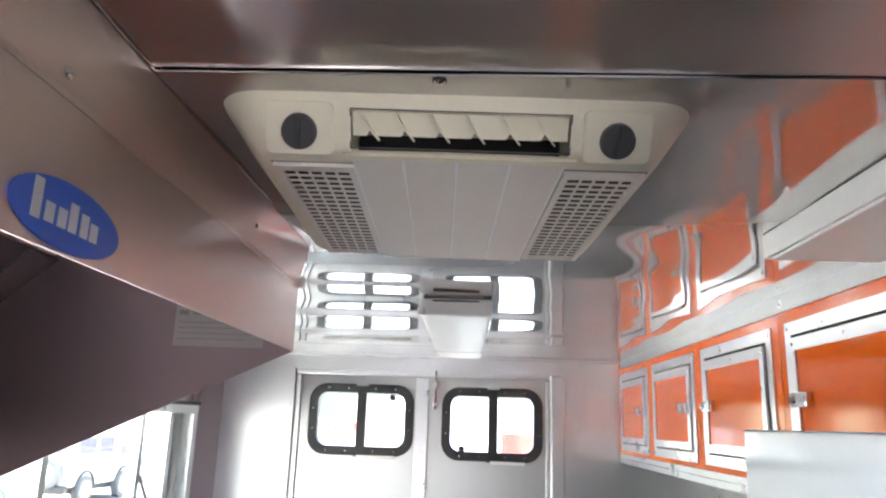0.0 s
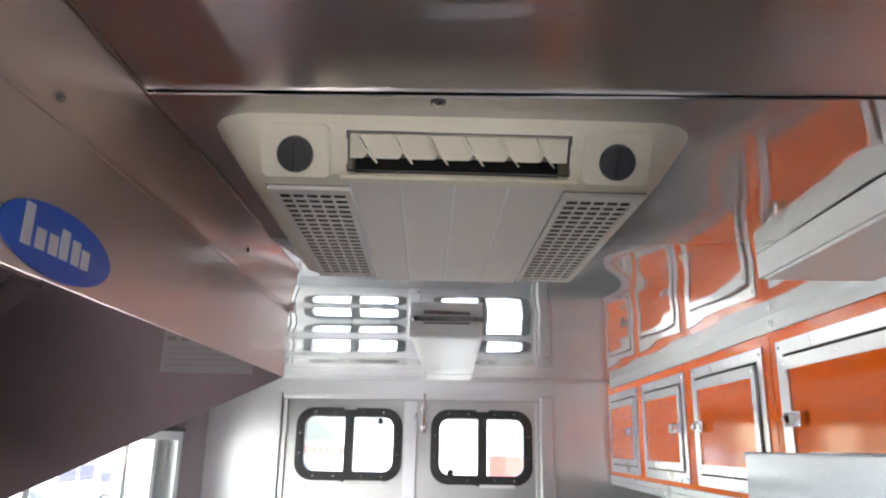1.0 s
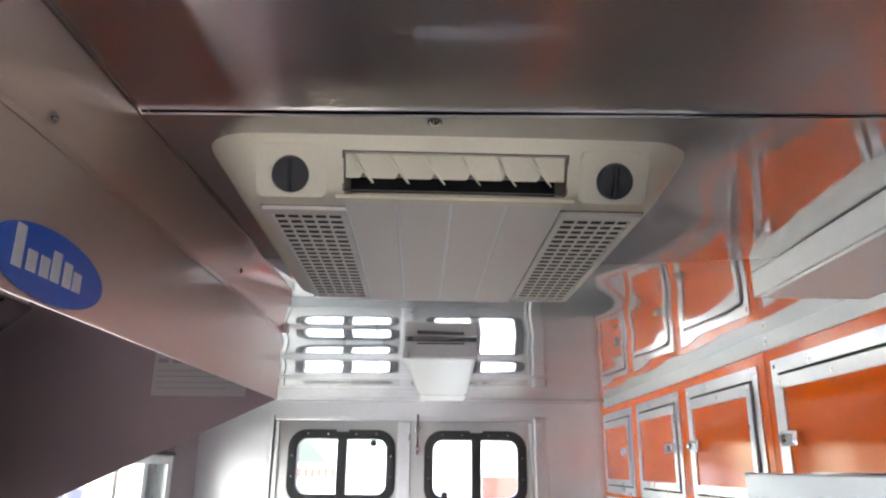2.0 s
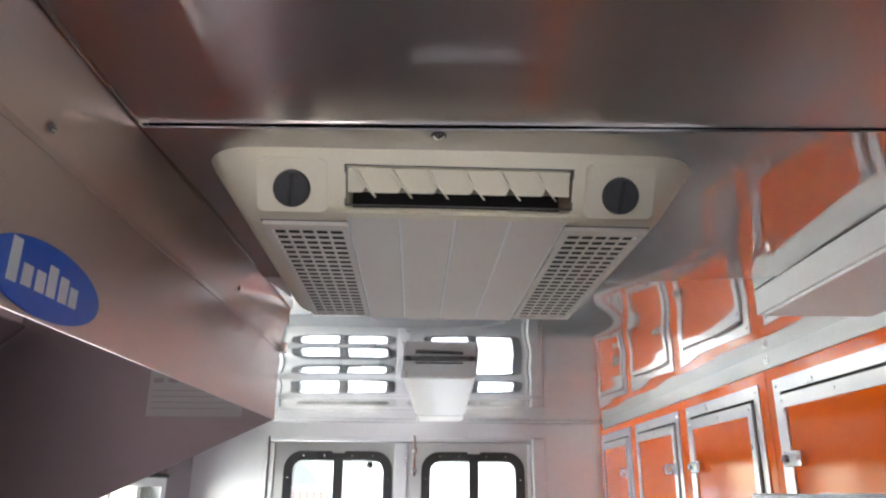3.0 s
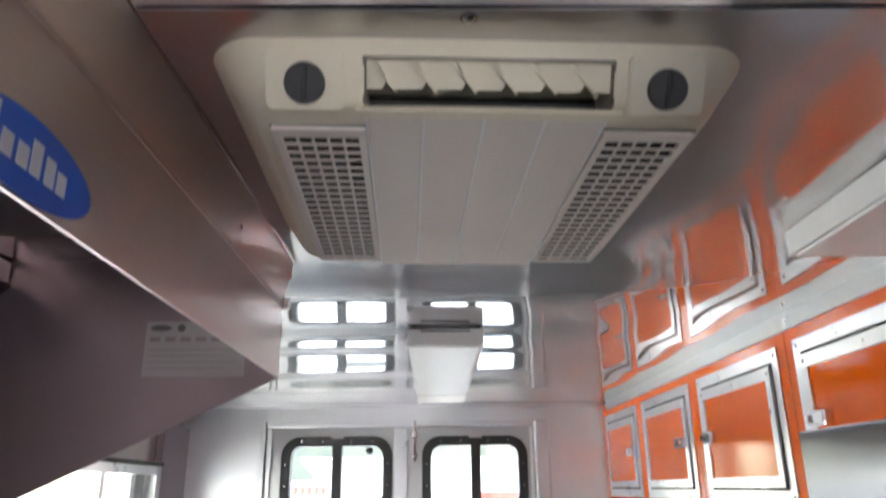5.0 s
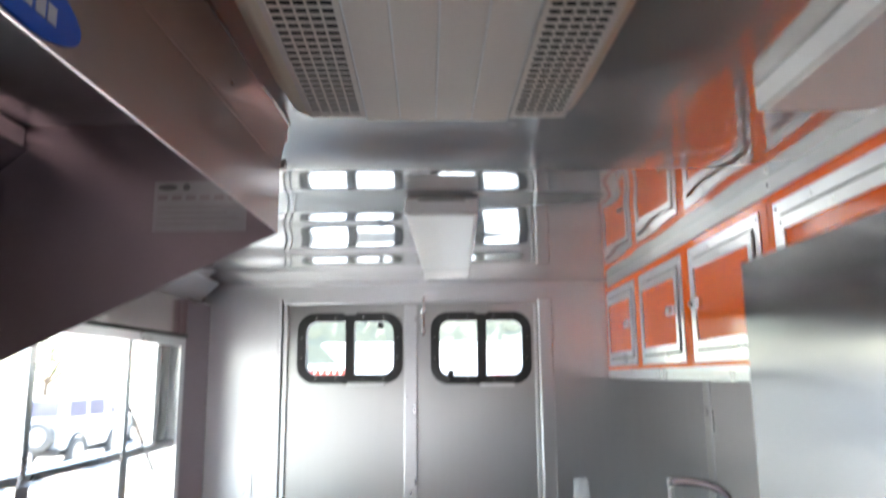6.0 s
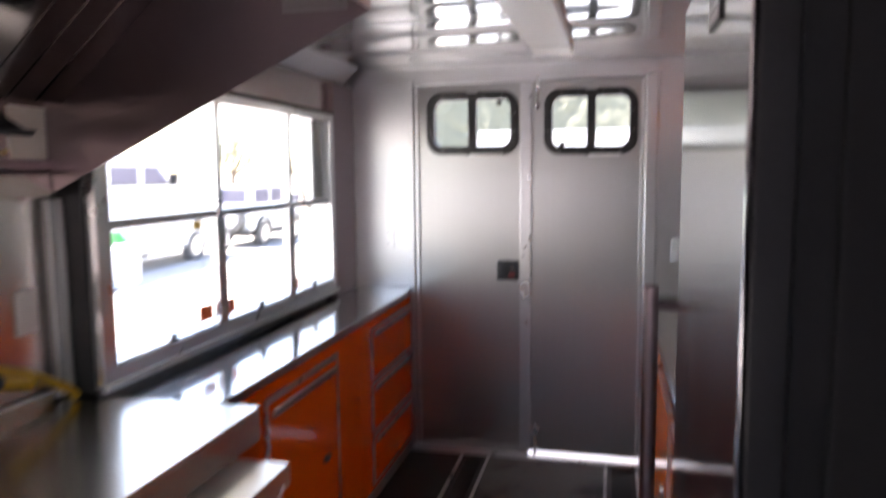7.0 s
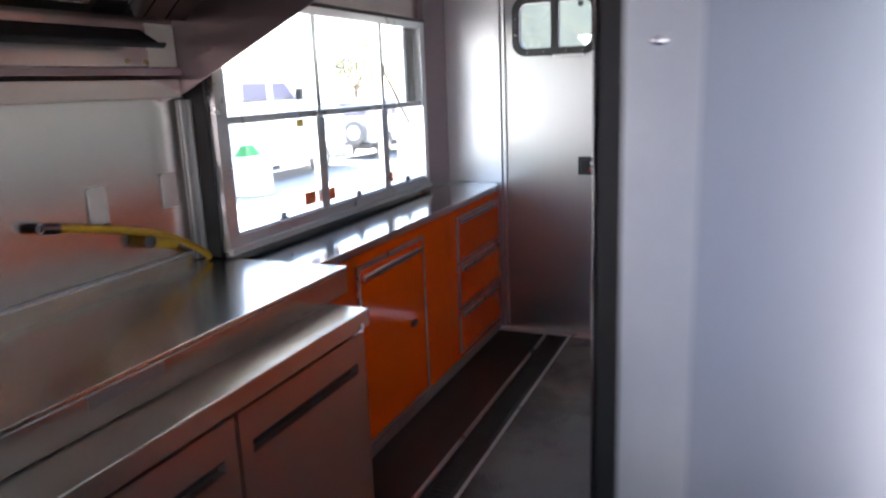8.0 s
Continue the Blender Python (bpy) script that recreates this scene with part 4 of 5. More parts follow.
for i in range(4):
    y0 = HY0 + 0.120 + i * 0.450
    p0, p1 = Vector((-0.310, 0, 1.785)), Vector((0.090, 0, 2.130))
    way = (p1 - p0).normalized()
    nrm = Vector((way.z, 0, -way.x))
    fm = bmesh.new()

    def strip(u0, u1, v0, v1, w0, w1):
        m = Matrix(((way.x, 0, nrm.x, p0.x), (0, 1, 0, 0), (way.z, 0, nrm.z, p0.z), (0, 0, 0, 1)))
        b2 = block(u0, u1, v0, v1, w0, w1)
        bmesh.ops.transform(b2, matrix=m, verts=b2.verts)
        return b2

    L = (p1 - p0).length
    # Backing darkened to give the shade between the baffles.
    fp = part("baffle_filter", strip(0, L, y0, y0 + 0.440, -0.020, -0.012), SHADESTEEL, hood, "stainless baffle grease filter")
    for u0, u1, v0, v1 in ((0, 0.03, 0, 0.440), (L - 0.03, L, 0, 0.440), (0.03, L - 0.03, 0, 0.02), (0.03, L - 0.03, 0.420, 0.440)):
        part("filter_frame", strip(u0, u1, y0 + v0, y0 + v1, -0.012, 0.004), STEEL, fp)
    if i == 3:
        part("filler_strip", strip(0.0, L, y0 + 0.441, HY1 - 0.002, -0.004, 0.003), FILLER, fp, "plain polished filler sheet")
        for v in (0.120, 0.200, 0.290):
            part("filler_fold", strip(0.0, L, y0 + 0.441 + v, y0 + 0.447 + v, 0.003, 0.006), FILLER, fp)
    for j in range(8):
        part("baffle", strip(0.03, L - 0.03, y0 + 0.032 + j * 0.0490, y0 + 0.058 + j * 0.0490, -0.006, 0.000), STEEL, fp)
part("plenum_front", block(0.080, 0.086, HY0 + 0.004, HY1 - 0.004, 2.126, ZC - 0.003), HOODSTEEL, hood)
part("logo_plate", profile([(-3.012 + 0.078 * math.cos(a * math.pi / 20), 2.001 + 0.027 * math.sin(a * math.pi / 20)) for a in range(40)], "x", HX + 0.0002, HX + 0.0016), BLUE, hood, "blue oval maker's plate with pale bars", False)
lg = [o for o in hood.children if o.name.startswith("logo_plate")][0]
bars = [(-3.064, -3.053, 1.990, 2.020)] + [(y, y + 0.0115, 1.991, z) for y, z in ((-3.047, 2.006), (-3.030, 2.006), (-3.015, 2.014), (-2.998, 2.010), (-2.983, 2.006))]
for bar in bars:
    part("pale_bar", block(HX + 0.0016, HX + 0.0022, *bar), SILVERINK, lg)
lp = part("rating_label", block(0.326, 0.490, HY1 - 0.0025, HY1 - 0.0008, 1.976, 2.066), RATING, hood, "grey metallic rating label with dark marks")
ov = bmesh.new()
bmesh.ops.create_cone(ov, cap_ends=True, segments=24, radius1=1, radius2=1, depth=1, matrix=Matrix.Translation((0.350, HY1 - 0.0029, 2.055)) @ Matrix.Rotation(radians(90), 4, "X") @ Matrix.Diagonal((0.017, 0.0055, 0.0006, 1)))
part("oval_mark", ov, INK, lp, smooth=False)
part("round_mark", rod(bmesh.new(), (0.383, HY1 - 0.0032, 2.055), (0.383, HY1 - 0.0026, 2.055), 0.0065, 20), INK, lp)
for i in range(6):
    part("text_bar", block(0.333 + i * 0.025, 0.350 + i * 0.025, HY1 - 0.0032, HY1 - 0.0026, 2.032, 2.040), SHADESTEEL, lp)
for i in range(4):
    part("text_bar", block(0.333, 0.478 - 0.02 * (i % 2), HY1 - 0.0032, HY1 - 0.0026, 2.018 - 0.010 * i, 2.0197 - 0.010 * i), SHADESTEEL, lp)

# ---- cook line: undercounter refrigerator, worktop on it ----
UX, UY1, UY0, UZ = 0.285, -2.250, -4.42, 0.850
uf = thing("undercounter_refrigerator", (0.0, -3.3, 0.0), "low stainless undercounter refrigerator with recessed black door pulls", "refrigerator")
part("body", block(XL + 0.01, UX - 0.045, UY0, UY1, 0.10, 0.790, bevel=0.003), STEEL, uf)
part("top", block(XL + 0.01, UX + 0.014, UY0, UY1 + 0.006, 0.792, UZ, bevel=0.004), LEDGE, uf, "wiped stainless top with a folded edge")
# Black block paints the shade in the gap under the top.
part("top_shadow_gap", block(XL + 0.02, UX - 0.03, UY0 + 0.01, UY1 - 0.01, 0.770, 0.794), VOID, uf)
dw = 0.632
for i in range(3):
    y1 = UY1 - 0.016 - i * (dw + 0.016)
    y0 = y1 - dw
    hole = rect(y0 + 0.045, y1 - 0.045, 0.648, 0.684)
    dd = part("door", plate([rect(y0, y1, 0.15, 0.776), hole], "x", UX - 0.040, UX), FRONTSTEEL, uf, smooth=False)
    part("pull_recess", block(UX - 0.036, UX - 0.026, y0 + 0.040, y1 - 0.040, 0.643, 0.689), BLACK, dd, "black recessed pull")
    part("pull_lip", block(UX - 0.026, UX - 0.002, y0 + 0.046, y1 - 0.046, 0.675, 0.683, bevel=0.002), BLACK, dd)
    part("hinge", rod(bmesh.new(), (UX - 0.020, y1 - 0.02, 0.775), (UX - 0.020, y1 - 0.02, 0.793), 0.010), CHROME, dd)
part("bumper", dome(bmesh.new(), (UX + 0.014, UY1 - 0.045, 0.804), 0.009), WHITE, uf, "small white bumper")
for x in (XL + 0.08, UX - 0.10):
    for y in (UY0 + 0.1, UY1 - 0.1):
        part("leg", rod(bmesh.new(), (x, y, 0.0), (x, y, 0.101), 0.022, 14, 0.028), DARKPLASTIC, uf)
PX, PY1, PZ = 0.152, -2.122, 0.950
wt = thing("work_table", (-0.1, -3.3, UZ), "deep stainless worktop with a folded front edge over the undercounter refrigerator", "table")
part("tabletop", block(XL + 0.012, PX, -4.45, PY1, PZ - 0.012, PZ, bevel=0.002), WORKTOP, wt)
part("front_edge", block(PX - 0.020, PX, -4.45, PY1, PZ - 0.096, PZ - 0.013, bevel=0.003), HOODBACK, wt)
part("end_edge", block(XL + 0.02, PX - 0.022, PY1 - 0.020, PY1, PZ - 0.062, PZ - 0.013, bevel=0.003), STEEL, wt)
part("back_upstand", block(XL + 0.002, XL + 0.014, -4.45, PY1 - 0.09, PZ - 0.01, 0.982, bevel=0.003), WORKTOP, wt, "low folded upstand")
# White line along the top of the upstand.
part("pale_bead", block(XL + 0.002, XL + 0.017, -4.45, PY1 - 0.085, 0.9825, 0.990, bevel=0.002), WHITE, wt, "pale bead along the wall")
for x in (XL + 0.10, 0.05):
    for y in (-4.3, -3.4, -2.42):
        part("foot", rod(bmesh.new(), (x, y, UZ - 0.0005), (x, y, PZ - 0.010), 0.018, 14), CHROME, wt)
part("film_patch", block(PX - 0.0015, PX + 0.0006, -3.20, -2.98, PZ - 0.050, PZ - 0.020), RATING, wt, "torn patch of pale protective film")

# yellow gas hose
hs = thing("gas_hose", (-0.37, -2.24, PZ), "yellow coated gas hose with a valve, resting on the worktop", "hose")


def tube(pts, r, seg=12, step=6):
    """A round tube along a smooth line through pts."""
    bm = bmesh.new()
    pts = [Vector(p) for p in pts]
    line = []
    for i in range(len(pts) - 1):
        p0, p1, p2, p3 = pts[max(i - 1, 0)], pts[i], pts[i + 1], pts[min(i + 2, len(pts) - 1)]
        for j in range(step):
            t = j / step
            line.append(0.5 * ((2 * p1) + (p2 - p0) * t + (2 * p0 - 5 * p1 + 4 * p2 - p3) * t * t + (3 * p1 - p0 - 3 * p2 + p3) * t ** 3))
    line.append(pts[-1])
    rings = []
    for i, p in enumerate(line):
        d = (line[min(i + 1, len(line) - 1)] - line[max(i - 1, 0)]).normalized()
        q = d.to_track_quat("Z", "Y")
        rings.append([bm.verts.new(p + q @ Vector((r * math.cos(2 * math.pi * k / seg), r * math.sin(2 * math.pi * k / seg), 0))) for k in range(seg)])
    for a, b in zip(rings, rings[1:]):
        for k in range(seg):
            bm.faces.new((a[k], a[(k + 1) % seg], b[(k + 1) % seg], b[k]))
    bm.faces.new(rings[-1])
    bm.faces.new(list(reversed(rings[0])))
    bmesh.ops.recalc_face_normals(bm, faces=bm.faces)
    return bm


# sprung faucet on the right counter
ft = thing("faucet", (1.92, -0.56, 0.935), "tall swan-neck faucet in dark satin steel with a bright spray head", "faucet")
part("base", rod(bmesh.new(), (1.92, -0.56, 0.935), (1.92, -0.56, 0.975), 0.026, 20), CHROME, ft)
part("neck", tube([(1.92, -0.56, 0.970), (1.92, -0.56, 1.12), (1.915, -0.555, 1.24), (1.86, -0.50, 1.285), (1.78, -0.44, 1.290), (1.735, -0.405, 1.285)], 0.014, 14, 6), SHADESTEEL, ft, "dark satin swan neck")
part("collar", rod(bmesh.new(), (1.735, -0.405, 1.300), (1.735, -0.405, 1.268), 0.018, 16), CHROME, ft)
part("drop_tube", rod(bmesh.new(), (1.735, -0.405, 1.270), (1.735, -0.405, 1.170), 0.011, 14), TRIM, ft)
part("spray_head", rod(bmesh.new(), (1.735, -0.405, 1.172), (1.735, -0.405, 1.125), 0.016, 18, 0.023), CHROME, ft, "bright spray head")
part("lever", rod(bmesh.new(), (1.92, -0.535, 0.985), (1.90, -0.47, 1.01), 0.007, 10), CHROME, ft)


part("hose", tube([(-0.408, -2.78, 1.188), (-0.408, -2.68, 1.170), (-0.408, -2.576, 1.147), (-0.408, -2.498, 1.126), (-0.408, -2.383, 1.091), (-0.408, -2.297, 1.051), (-0.404, -2.232, 1.012), (-0.400, -2.190, 0.982), (-0.398, -2.176, 0.960)], 0.0125), YELLOW, hs)
part("coupling", tube([(-0.408, -2.822, 1.196), (-0.408, -2.80, 1.192), (-0.408, -2.768, 1.186)], 0.0165), SHADESTEEL, hs, "worn steel coupling")
part("nipple", tube([(-0.408, -2.828, 1.197), (-0.408, -2.820, 1.1955)], 0.011), DARKPLASTIC, hs)
part("valve", rod(bmesh.new(), (-0.400, -2.440, 1.078), (-0.402, -2.335, 1.050), 0.020, 14), YELLOW, hs, "yellow valve body")
part("valve_cap", rod(bmesh.new(), (-0.399, -2.446, 1.0795), (-0.400, -2.438, 1.0775), 0.021, 12), DARKPLASTIC, hs)
part("bracket", block(XL + 0.001, -0.422, -2.695, -2.675, 1.160, 1.178, bevel=0.003), STEEL, hs)
for y, z in ((-2.582, 1.218), (-2.278, 1.223)):
    o2 = thing("outlet", (XL, y, z), "steel outlet cover taped over on the cook line wall", "outlet", "taped outlets")
    part("plate", block(XL + 0.001, XL + 0.008, y - 0.036, y + 0.036, z - 0.058, z + 0.058, bevel=0.002), TAPE, o2)
    part("tape", block(XL + 0.0082, XL + 0.0092, y - 0.030, y + 0.034, z - 0.055, z + 0.064), TAPE, o2, "strip of pale tape")
ws = bmesh.new()
box(ws, XL + 0.001, XL + 0.014, WIN[0] - 0.052, WIN[0] - 0.030, 0.955, 1.53, bevel=0.003)
box(ws, XL + 0.001, XL + 0.030, WIN[0] - 0.028, WIN[0] - 0.0165, 0.955, 1.53, bevel=0.003)
structure("trim", ws, DULLALU, "pale aluminium joint strip on the wall beside the service window", True)

# ---- upright refrigerator ----
FX, FY0, FY1, FZ = 1.214, -3.200, -2.585, 1.860
uf2 = thing("upright_refrigerator", (1.6, -2.9, 0.0), "tall brushed stainless reach-in refrigerator with a long bar handle", "refrigerator")
part("cabinet", block(FX + 0.080, XR - 0.03, FY0 + 0.004, FY1 - 0.004, 0.12, FZ - 0.004, bevel=0.004), CHARCOAL, uf2, "dark side panels")
# Edges coloured dark in place of steel, for the shaded near side.
fd = part("door", block(FX + 0.0065, FX + 0.044, FY0 + 0.001, FY1 - 0.001, 0.206, FZ - 0.001, bevel=0.004), DARKPLASTIC, uf2, "door with edges darkened for the shade on them")
part("door_skin", block(FX, FX + 0.006, FY0, FY1, 0.205, FZ, bevel=0.0025), FRIDGESTEEL, fd, "vertically brushed stainless door face")
# Unseen pale sheet, added to lighten what the ceiling reflects.
part("cabinet_roof", block(FX + 0.081, XR - 0.031, FY0 + 0.006, FY1 - 0.006, FZ - 0.003, FZ + 0.001), STEEL, uf2, "stainless top sheet, added to lighten the ceiling reflection")
part("gasket", block(FX + 0.0445, FX + 0.0795, FY0 + 0.010, FY1 - 0.010, 0.215, FZ - 0.010), BLACK, uf2, "black door gasket")
part("kick_plate", block(FX + 0.03, FX + 0.079, FY0 + 0.01, FY1 - 0.01, 0.125, 0.195), CHARCOAL, uf2)
hd = part("handle", rod(bmesh.new(), (1.164, -2.675, 0.780), (1.164, -2.675, 1.408), 0.0125, 20), SHADESTEEL, uf2, "round brushed steel bar handle")
for zz in (0.86, 1.375):
    part("handle_post", rod(bmesh.new(), (1.166, -2.675, zz), (FX + 0.002, -2.675, zz), 0.008, 14), SHADESTEEL, hd)
bd = part("badge", block(FX - 0.0035, FX + 0.004, -3.028, -2.938, 1.762, 1.828, bevel=0.0012), BLACK, uf2, "small badge plate with a pale emblem and silver bars")
part("badge_plate", block(FX - 0.0045, FX - 0.0032, -3.024, -2.942, 1.766, 1.824), LABELGREY, bd)
for z0, z1 in ((1.770, 1.777), (1.781, 1.787)):
    part("badge_bar", block(FX - 0.0052, FX - 0.0043, -3.020, -2.946, z0, z1), WHITE, bd)
part("badge_emblem", dome(bmesh.new(), (FX - 0.0046, -2.983, 1.806), 0.010, (0.08, 0.9, 1), 12), WHITE, bd)
for x in (FX + 0.16, XR - 0.10):
    for y in (FY0 + 0.07, FY1 - 0.07):
        cw = part("caster", rod(bmesh.new(), (x, y - 0.012, 0.048), (x, y + 0.012, 0.048), 0.048, 20), BLACK, uf2)
        part("fork", block(x - 0.02, x + 0.02, y - 0.02, y + 0.02, 0.085, 0.121, bevel=0.003), CHROME, cw)

# ---- partition beside the refrigerator ----
PTX, PTY = 1.340, -3.700
structure("wall_partition", block(PTX + 0.006, XR - 0.001, PTY, PTY + 0.045, 0, ZC - 0.008), BULKHEAD, "satin aluminium bulkhead beside the refrigerator")
pt = bmesh.new()
box(pt, PTX - 0.004, PTX + 0.044, PTY - 0.0035, PTY - 0.001, 0, ZC - 0.009, bevel=0.0006)
structure("trim", pt, TRIM, "aluminium corner angle on the bulkhead edge", False)
# Black strip added where the dark line is only the refrigerator's shaded side.
structure("trim", block(PTX - 0.004, PTX + 0.005, PTY - 0.0008, PTY + 0.046, 0, ZC - 0.009), BLACK, "black strip added along the bulkhead edge, for a shaded side beyond it")
pb = thing("bolt", (1.358, PTY, 1.568), "scratched bolt head in the aluminium corner angle", "bolt")
part("head", dome(bmesh.new(), (1.358, PTY - 0.005, 1.568), 0.0045, (1.3, 0.5, 0.8), 12), CHROME, pb)
part("washer", rod(bmesh.new(), (1.358, PTY - 0.006, 1.568), (1.358, PTY - 0.003, 1.568), 0.0062, 16), TRIM, pb)

# ---- raised serving hatch outside the window ----
hatch = thing("serving_hatch", (XV - 0.06, -1.22, 1.95), "white serving hatch propped open above the window", "hatch")
hb = profile([(XV - 0.075, 1.935), (XV - 0.075, 1.965), (XV - 0.90, 2.235), (XV - 0.90, 2.20)], "y", -2.17, -0.27)
part("panel", hb, CARWHITE, hatch, smooth=False)
part("edge_channel", block(XV - 0.915, XV - 0.893, -2.18, -0.26, 2.19, 2.245, bevel=0.004), TRIM, hatch)
part("hinge", rod(bmesh.new(), (XV - 0.07, -2.17, 1.95), (XV - 0.07, -0.27, 1.95), 0.012, 10), TRIM, hatch)
# ---- outside ----
GZ = -0.85
gm = bmesh.new()
bmesh.ops.create_grid(gm, x_segments=4, y_segments=4, size=600, matrix=Matrix.Translation((0, 0, GZ)))
structure("ground", gm, ASPHALT, "sunlit pale asphalt of a parking lot")


def wheel(parent, c, r, side):
    w = part("wheel", tube([(c[0] - 0.11, c[1], c[2]), (c[0], c[1], c[2]), (c[0] + 0.11, c[1], c[2])], r, 28, 2), TYRE, parent)
    part("rim", rod(bmesh.new(), (c[0] + side * 0.10, c[1], c[2]), (c[0] + side * 0.118, c[1], c[2]), r * 0.62, 20), TRIM, w)


def car(x, y, length, height, paint, label):
    """A parked vehicle with its length along y and its flank towards the truck."""
    z = GZ
    c = thing("car", (x, y, z), label, "car", "parked vehicles")
    h = height
    L = length / 2
    out = [(-L, z + 0.24), (L, z + 0.24), (L, z + h * 0.55), (L * 0.50, z + h * 0.64), (L * 0.22, z + h), (-L * 0.50, z + h), (-L * 0.86, z + h * 0.66), (-L, z + h * 0.60)]
    bm = profile([(y + a, b) for a, b in out], "x", x - 0.9, x + 0.9)
    bmesh.ops.bevel(bm, geom=list(bm.edges), offset=0.05, segments=2, affect="EDGES")
    b = part("body", bm, paint, c)
    for y0, y1 in ((-0.44, -0.16), (-0.14, 0.17)):
        part("window", block(x + 0.895, x + 0.915, y + y0 * length / 1.0 * 0.9, y + y1 * length * 0.9, z + h * 0.68, z + h * 0.93, bevel=0.008), CARGLASS, b)
    part("bumper", block(x - 0.88, x + 0.88, y + L - 0.02, y + L + 0.10, z + 0.42, z + 0.66, bevel=0.03), CHROME, c)
    part("headlight", block(x + 0.45, x + 0.88, y + L - 0.04, y + L + 0.02, z + h * 0.46, z + h * 0.56, bevel=0.02), GLASS, c)
    part("tail_light", block(x + 0.74, x + 0.90, y - L - 0.02, y - L + 0.03, z + h * 0.44, z + h * 0.52, bevel=0.02), CARRED, c)
    part("door_seam", block(x + 0.899, x + 0.906, y - 0.01, y + 0.01, z + 0.5, z + h * 0.66), CARGLASS, b)
    for a in (-0.62, 0.62):
        for s in (-1, 1):
            wheel(c, (x + s * 0.82, y + a * L, z + 0.37), 0.37, s)
    return c


car(-13.5, 25.5, 4.6, 1.55, CARSILVER, "silver car parked on the asphalt")
car(-8.6, -1.5, 4.7, 1.6, CARWHITE, "white car parked on the asphalt")
tk = thing("tank", (-9.6, 9.75, GZ), "white upright tank with a green cap on the asphalt", "tank")
tb = bmesh.new()
rod(tb, (-9.6, 9.75, GZ + 0.02), (-9.6, 9.75, GZ + 0.80), 0.52, 28)
dome(tb, (-9.6, 9.75, GZ + 0.80), 0.52, (1, 1, 0.35), 24)
part("shell", tb, CARWHITE, tk)
part("foot_ring", rod(bmesh.new(), (-9.6, 9.75, GZ), (-9.6, 9.75, GZ + 0.03), 0.40, 24), CHARCOAL, tk)
part("cap", rod(bmesh.new(), (-9.6, 9.72, GZ + 0.90), (-9.6, 9.72, GZ + 1.18), 0.36, 16, 0.14), GREENPLASTIC, tk, "green cap")


# white work van, its flank towards the serving window and its nose away
sv = thing("work_van", (-11.4, 11.0, GZ), "white work van with a long hood and violet-tinted side windows", "van", "parked vehicles")
VX0, VX1 = -12.4, -10.4
vb = profile([(5.6, -0.42), (15.55, -0.42), (15.70, 0.05), (15.62, 1.02), (15.2, 1.14), (13.9, 1.27), (13.3, 1.36), (12.6, 1.95), (12.2, 2.06), (5.8, 2.10), (5.6, 1.9)], "x", VX0, VX1)
bmesh.ops.bevel(vb, geom=list(vb.edges), offset=0.09, segments=3, affect="EDGES")
body = part("body", vb, CARWHITE, sv)
for y0, y1 in ((10.75, 11.75), (12.0, 13.0)):
    part("window", profile([(y0, 1.36), (y1, 1.36), (y1 - (0.42 if y0 > 11.8 else 0.0), 1.78), (y0, 1.78)], "x", VX1 - 0.02, VX1 + 0.008), CARGLASS, body)
    part("window_sill", block(VX1 - 0.01, VX1 + 0.03, y0 - 0.04, y1 + 0.04, 1.315, 1.35, bevel=0.006), BLACK, body)
part("mirror", block(VX1 + 0.06, VX1 + 0.26, 12.95, 13.10, 1.30, 1.62, bevel=0.03), BLACK, body)
for y0 in (10.65, 11.9, 13.15):
    part("door_seam", block(VX1 - 0.01, VX1 + 0.004, y0 - 0.008, y0 + 0.008, -0.25, 1.30), CARSILVER, body)
part("hood_seam", block(VX1 - 0.01, VX1 + 0.005, 13.35, 15.45, 0.93, 0.95), CARSILVER, body)
part("side_moulding", block(VX1 - 0.01, VX1 + 0.02, 5.8, 15.4, 0.22, 0.30, bevel=0.006), CARSILVER, body)
part("bumper", block(VX0 - 0.02, VX1 + 0.05, 15.50, 15.95, -0.58, -0.22, bevel=0.05), CARSILVER, sv, "grey bumper")
part("running_board", block(VX1 - 0.10, VX1 + 0.12, 9.4, 13.2, -0.56, -0.50, bevel=0.01), CARSILVER, sv)
for yy in (7.6, 14.2):
    for xx in (VX0 + 0.16, VX1 - 0.10):
        wheel(sv, (xx, yy, GZ + 0.42), 0.42, 1 if xx > -11.4 else -1)
    arch = bmesh.new()
    for k in range(12):
        p, q = (math.pi * j / 12 for j in (k, k + 1))
        rod(arch, (VX1 + 0.012, yy + 0.52 * math.cos(p), GZ + 0.42 + 0.52 * math.sin(p)), (VX1 + 0.012, yy + 0.52 * math.cos(q), GZ + 0.42 + 0.52 * math.sin(q)), 0.022, 6)
    part("wheel_arch", arch, CARSILVER, body)

# white off-road car with a spare wheel on its tailgate
jp = thing("offroad_car", (-11.2, 19.3, GZ), "white off-road car with dark wheel arches and a spare wheel", "car", "parked vehicles")
jb = profile([(17.5, -0.30), (21.6, -0.30), (21.6, 0.42), (20.5, 0.50), (20.1, 1.20), (17.6, 1.20), (17.5, 0.45)], "x", -12.1, -10.45)
bmesh.ops.bevel(jb, geom=list(jb.edges), offset=0.06, segments=2, affect="EDGES")
jbody = part("body", jb, CARWHITE, jp)
part("rear_window", block(-11.9, -10.65, 17.52, 17.56, 0.62, 1.08, bevel=0.01), CARGLASS, jbody)
for y0, y1 in ((17.8, 18.8), (18.95, 19.9)):
    part("window", block(-10.47, -10.435, y0, y1, 0.60, 1.08, bevel=0.01), CARGLASS, jbody)
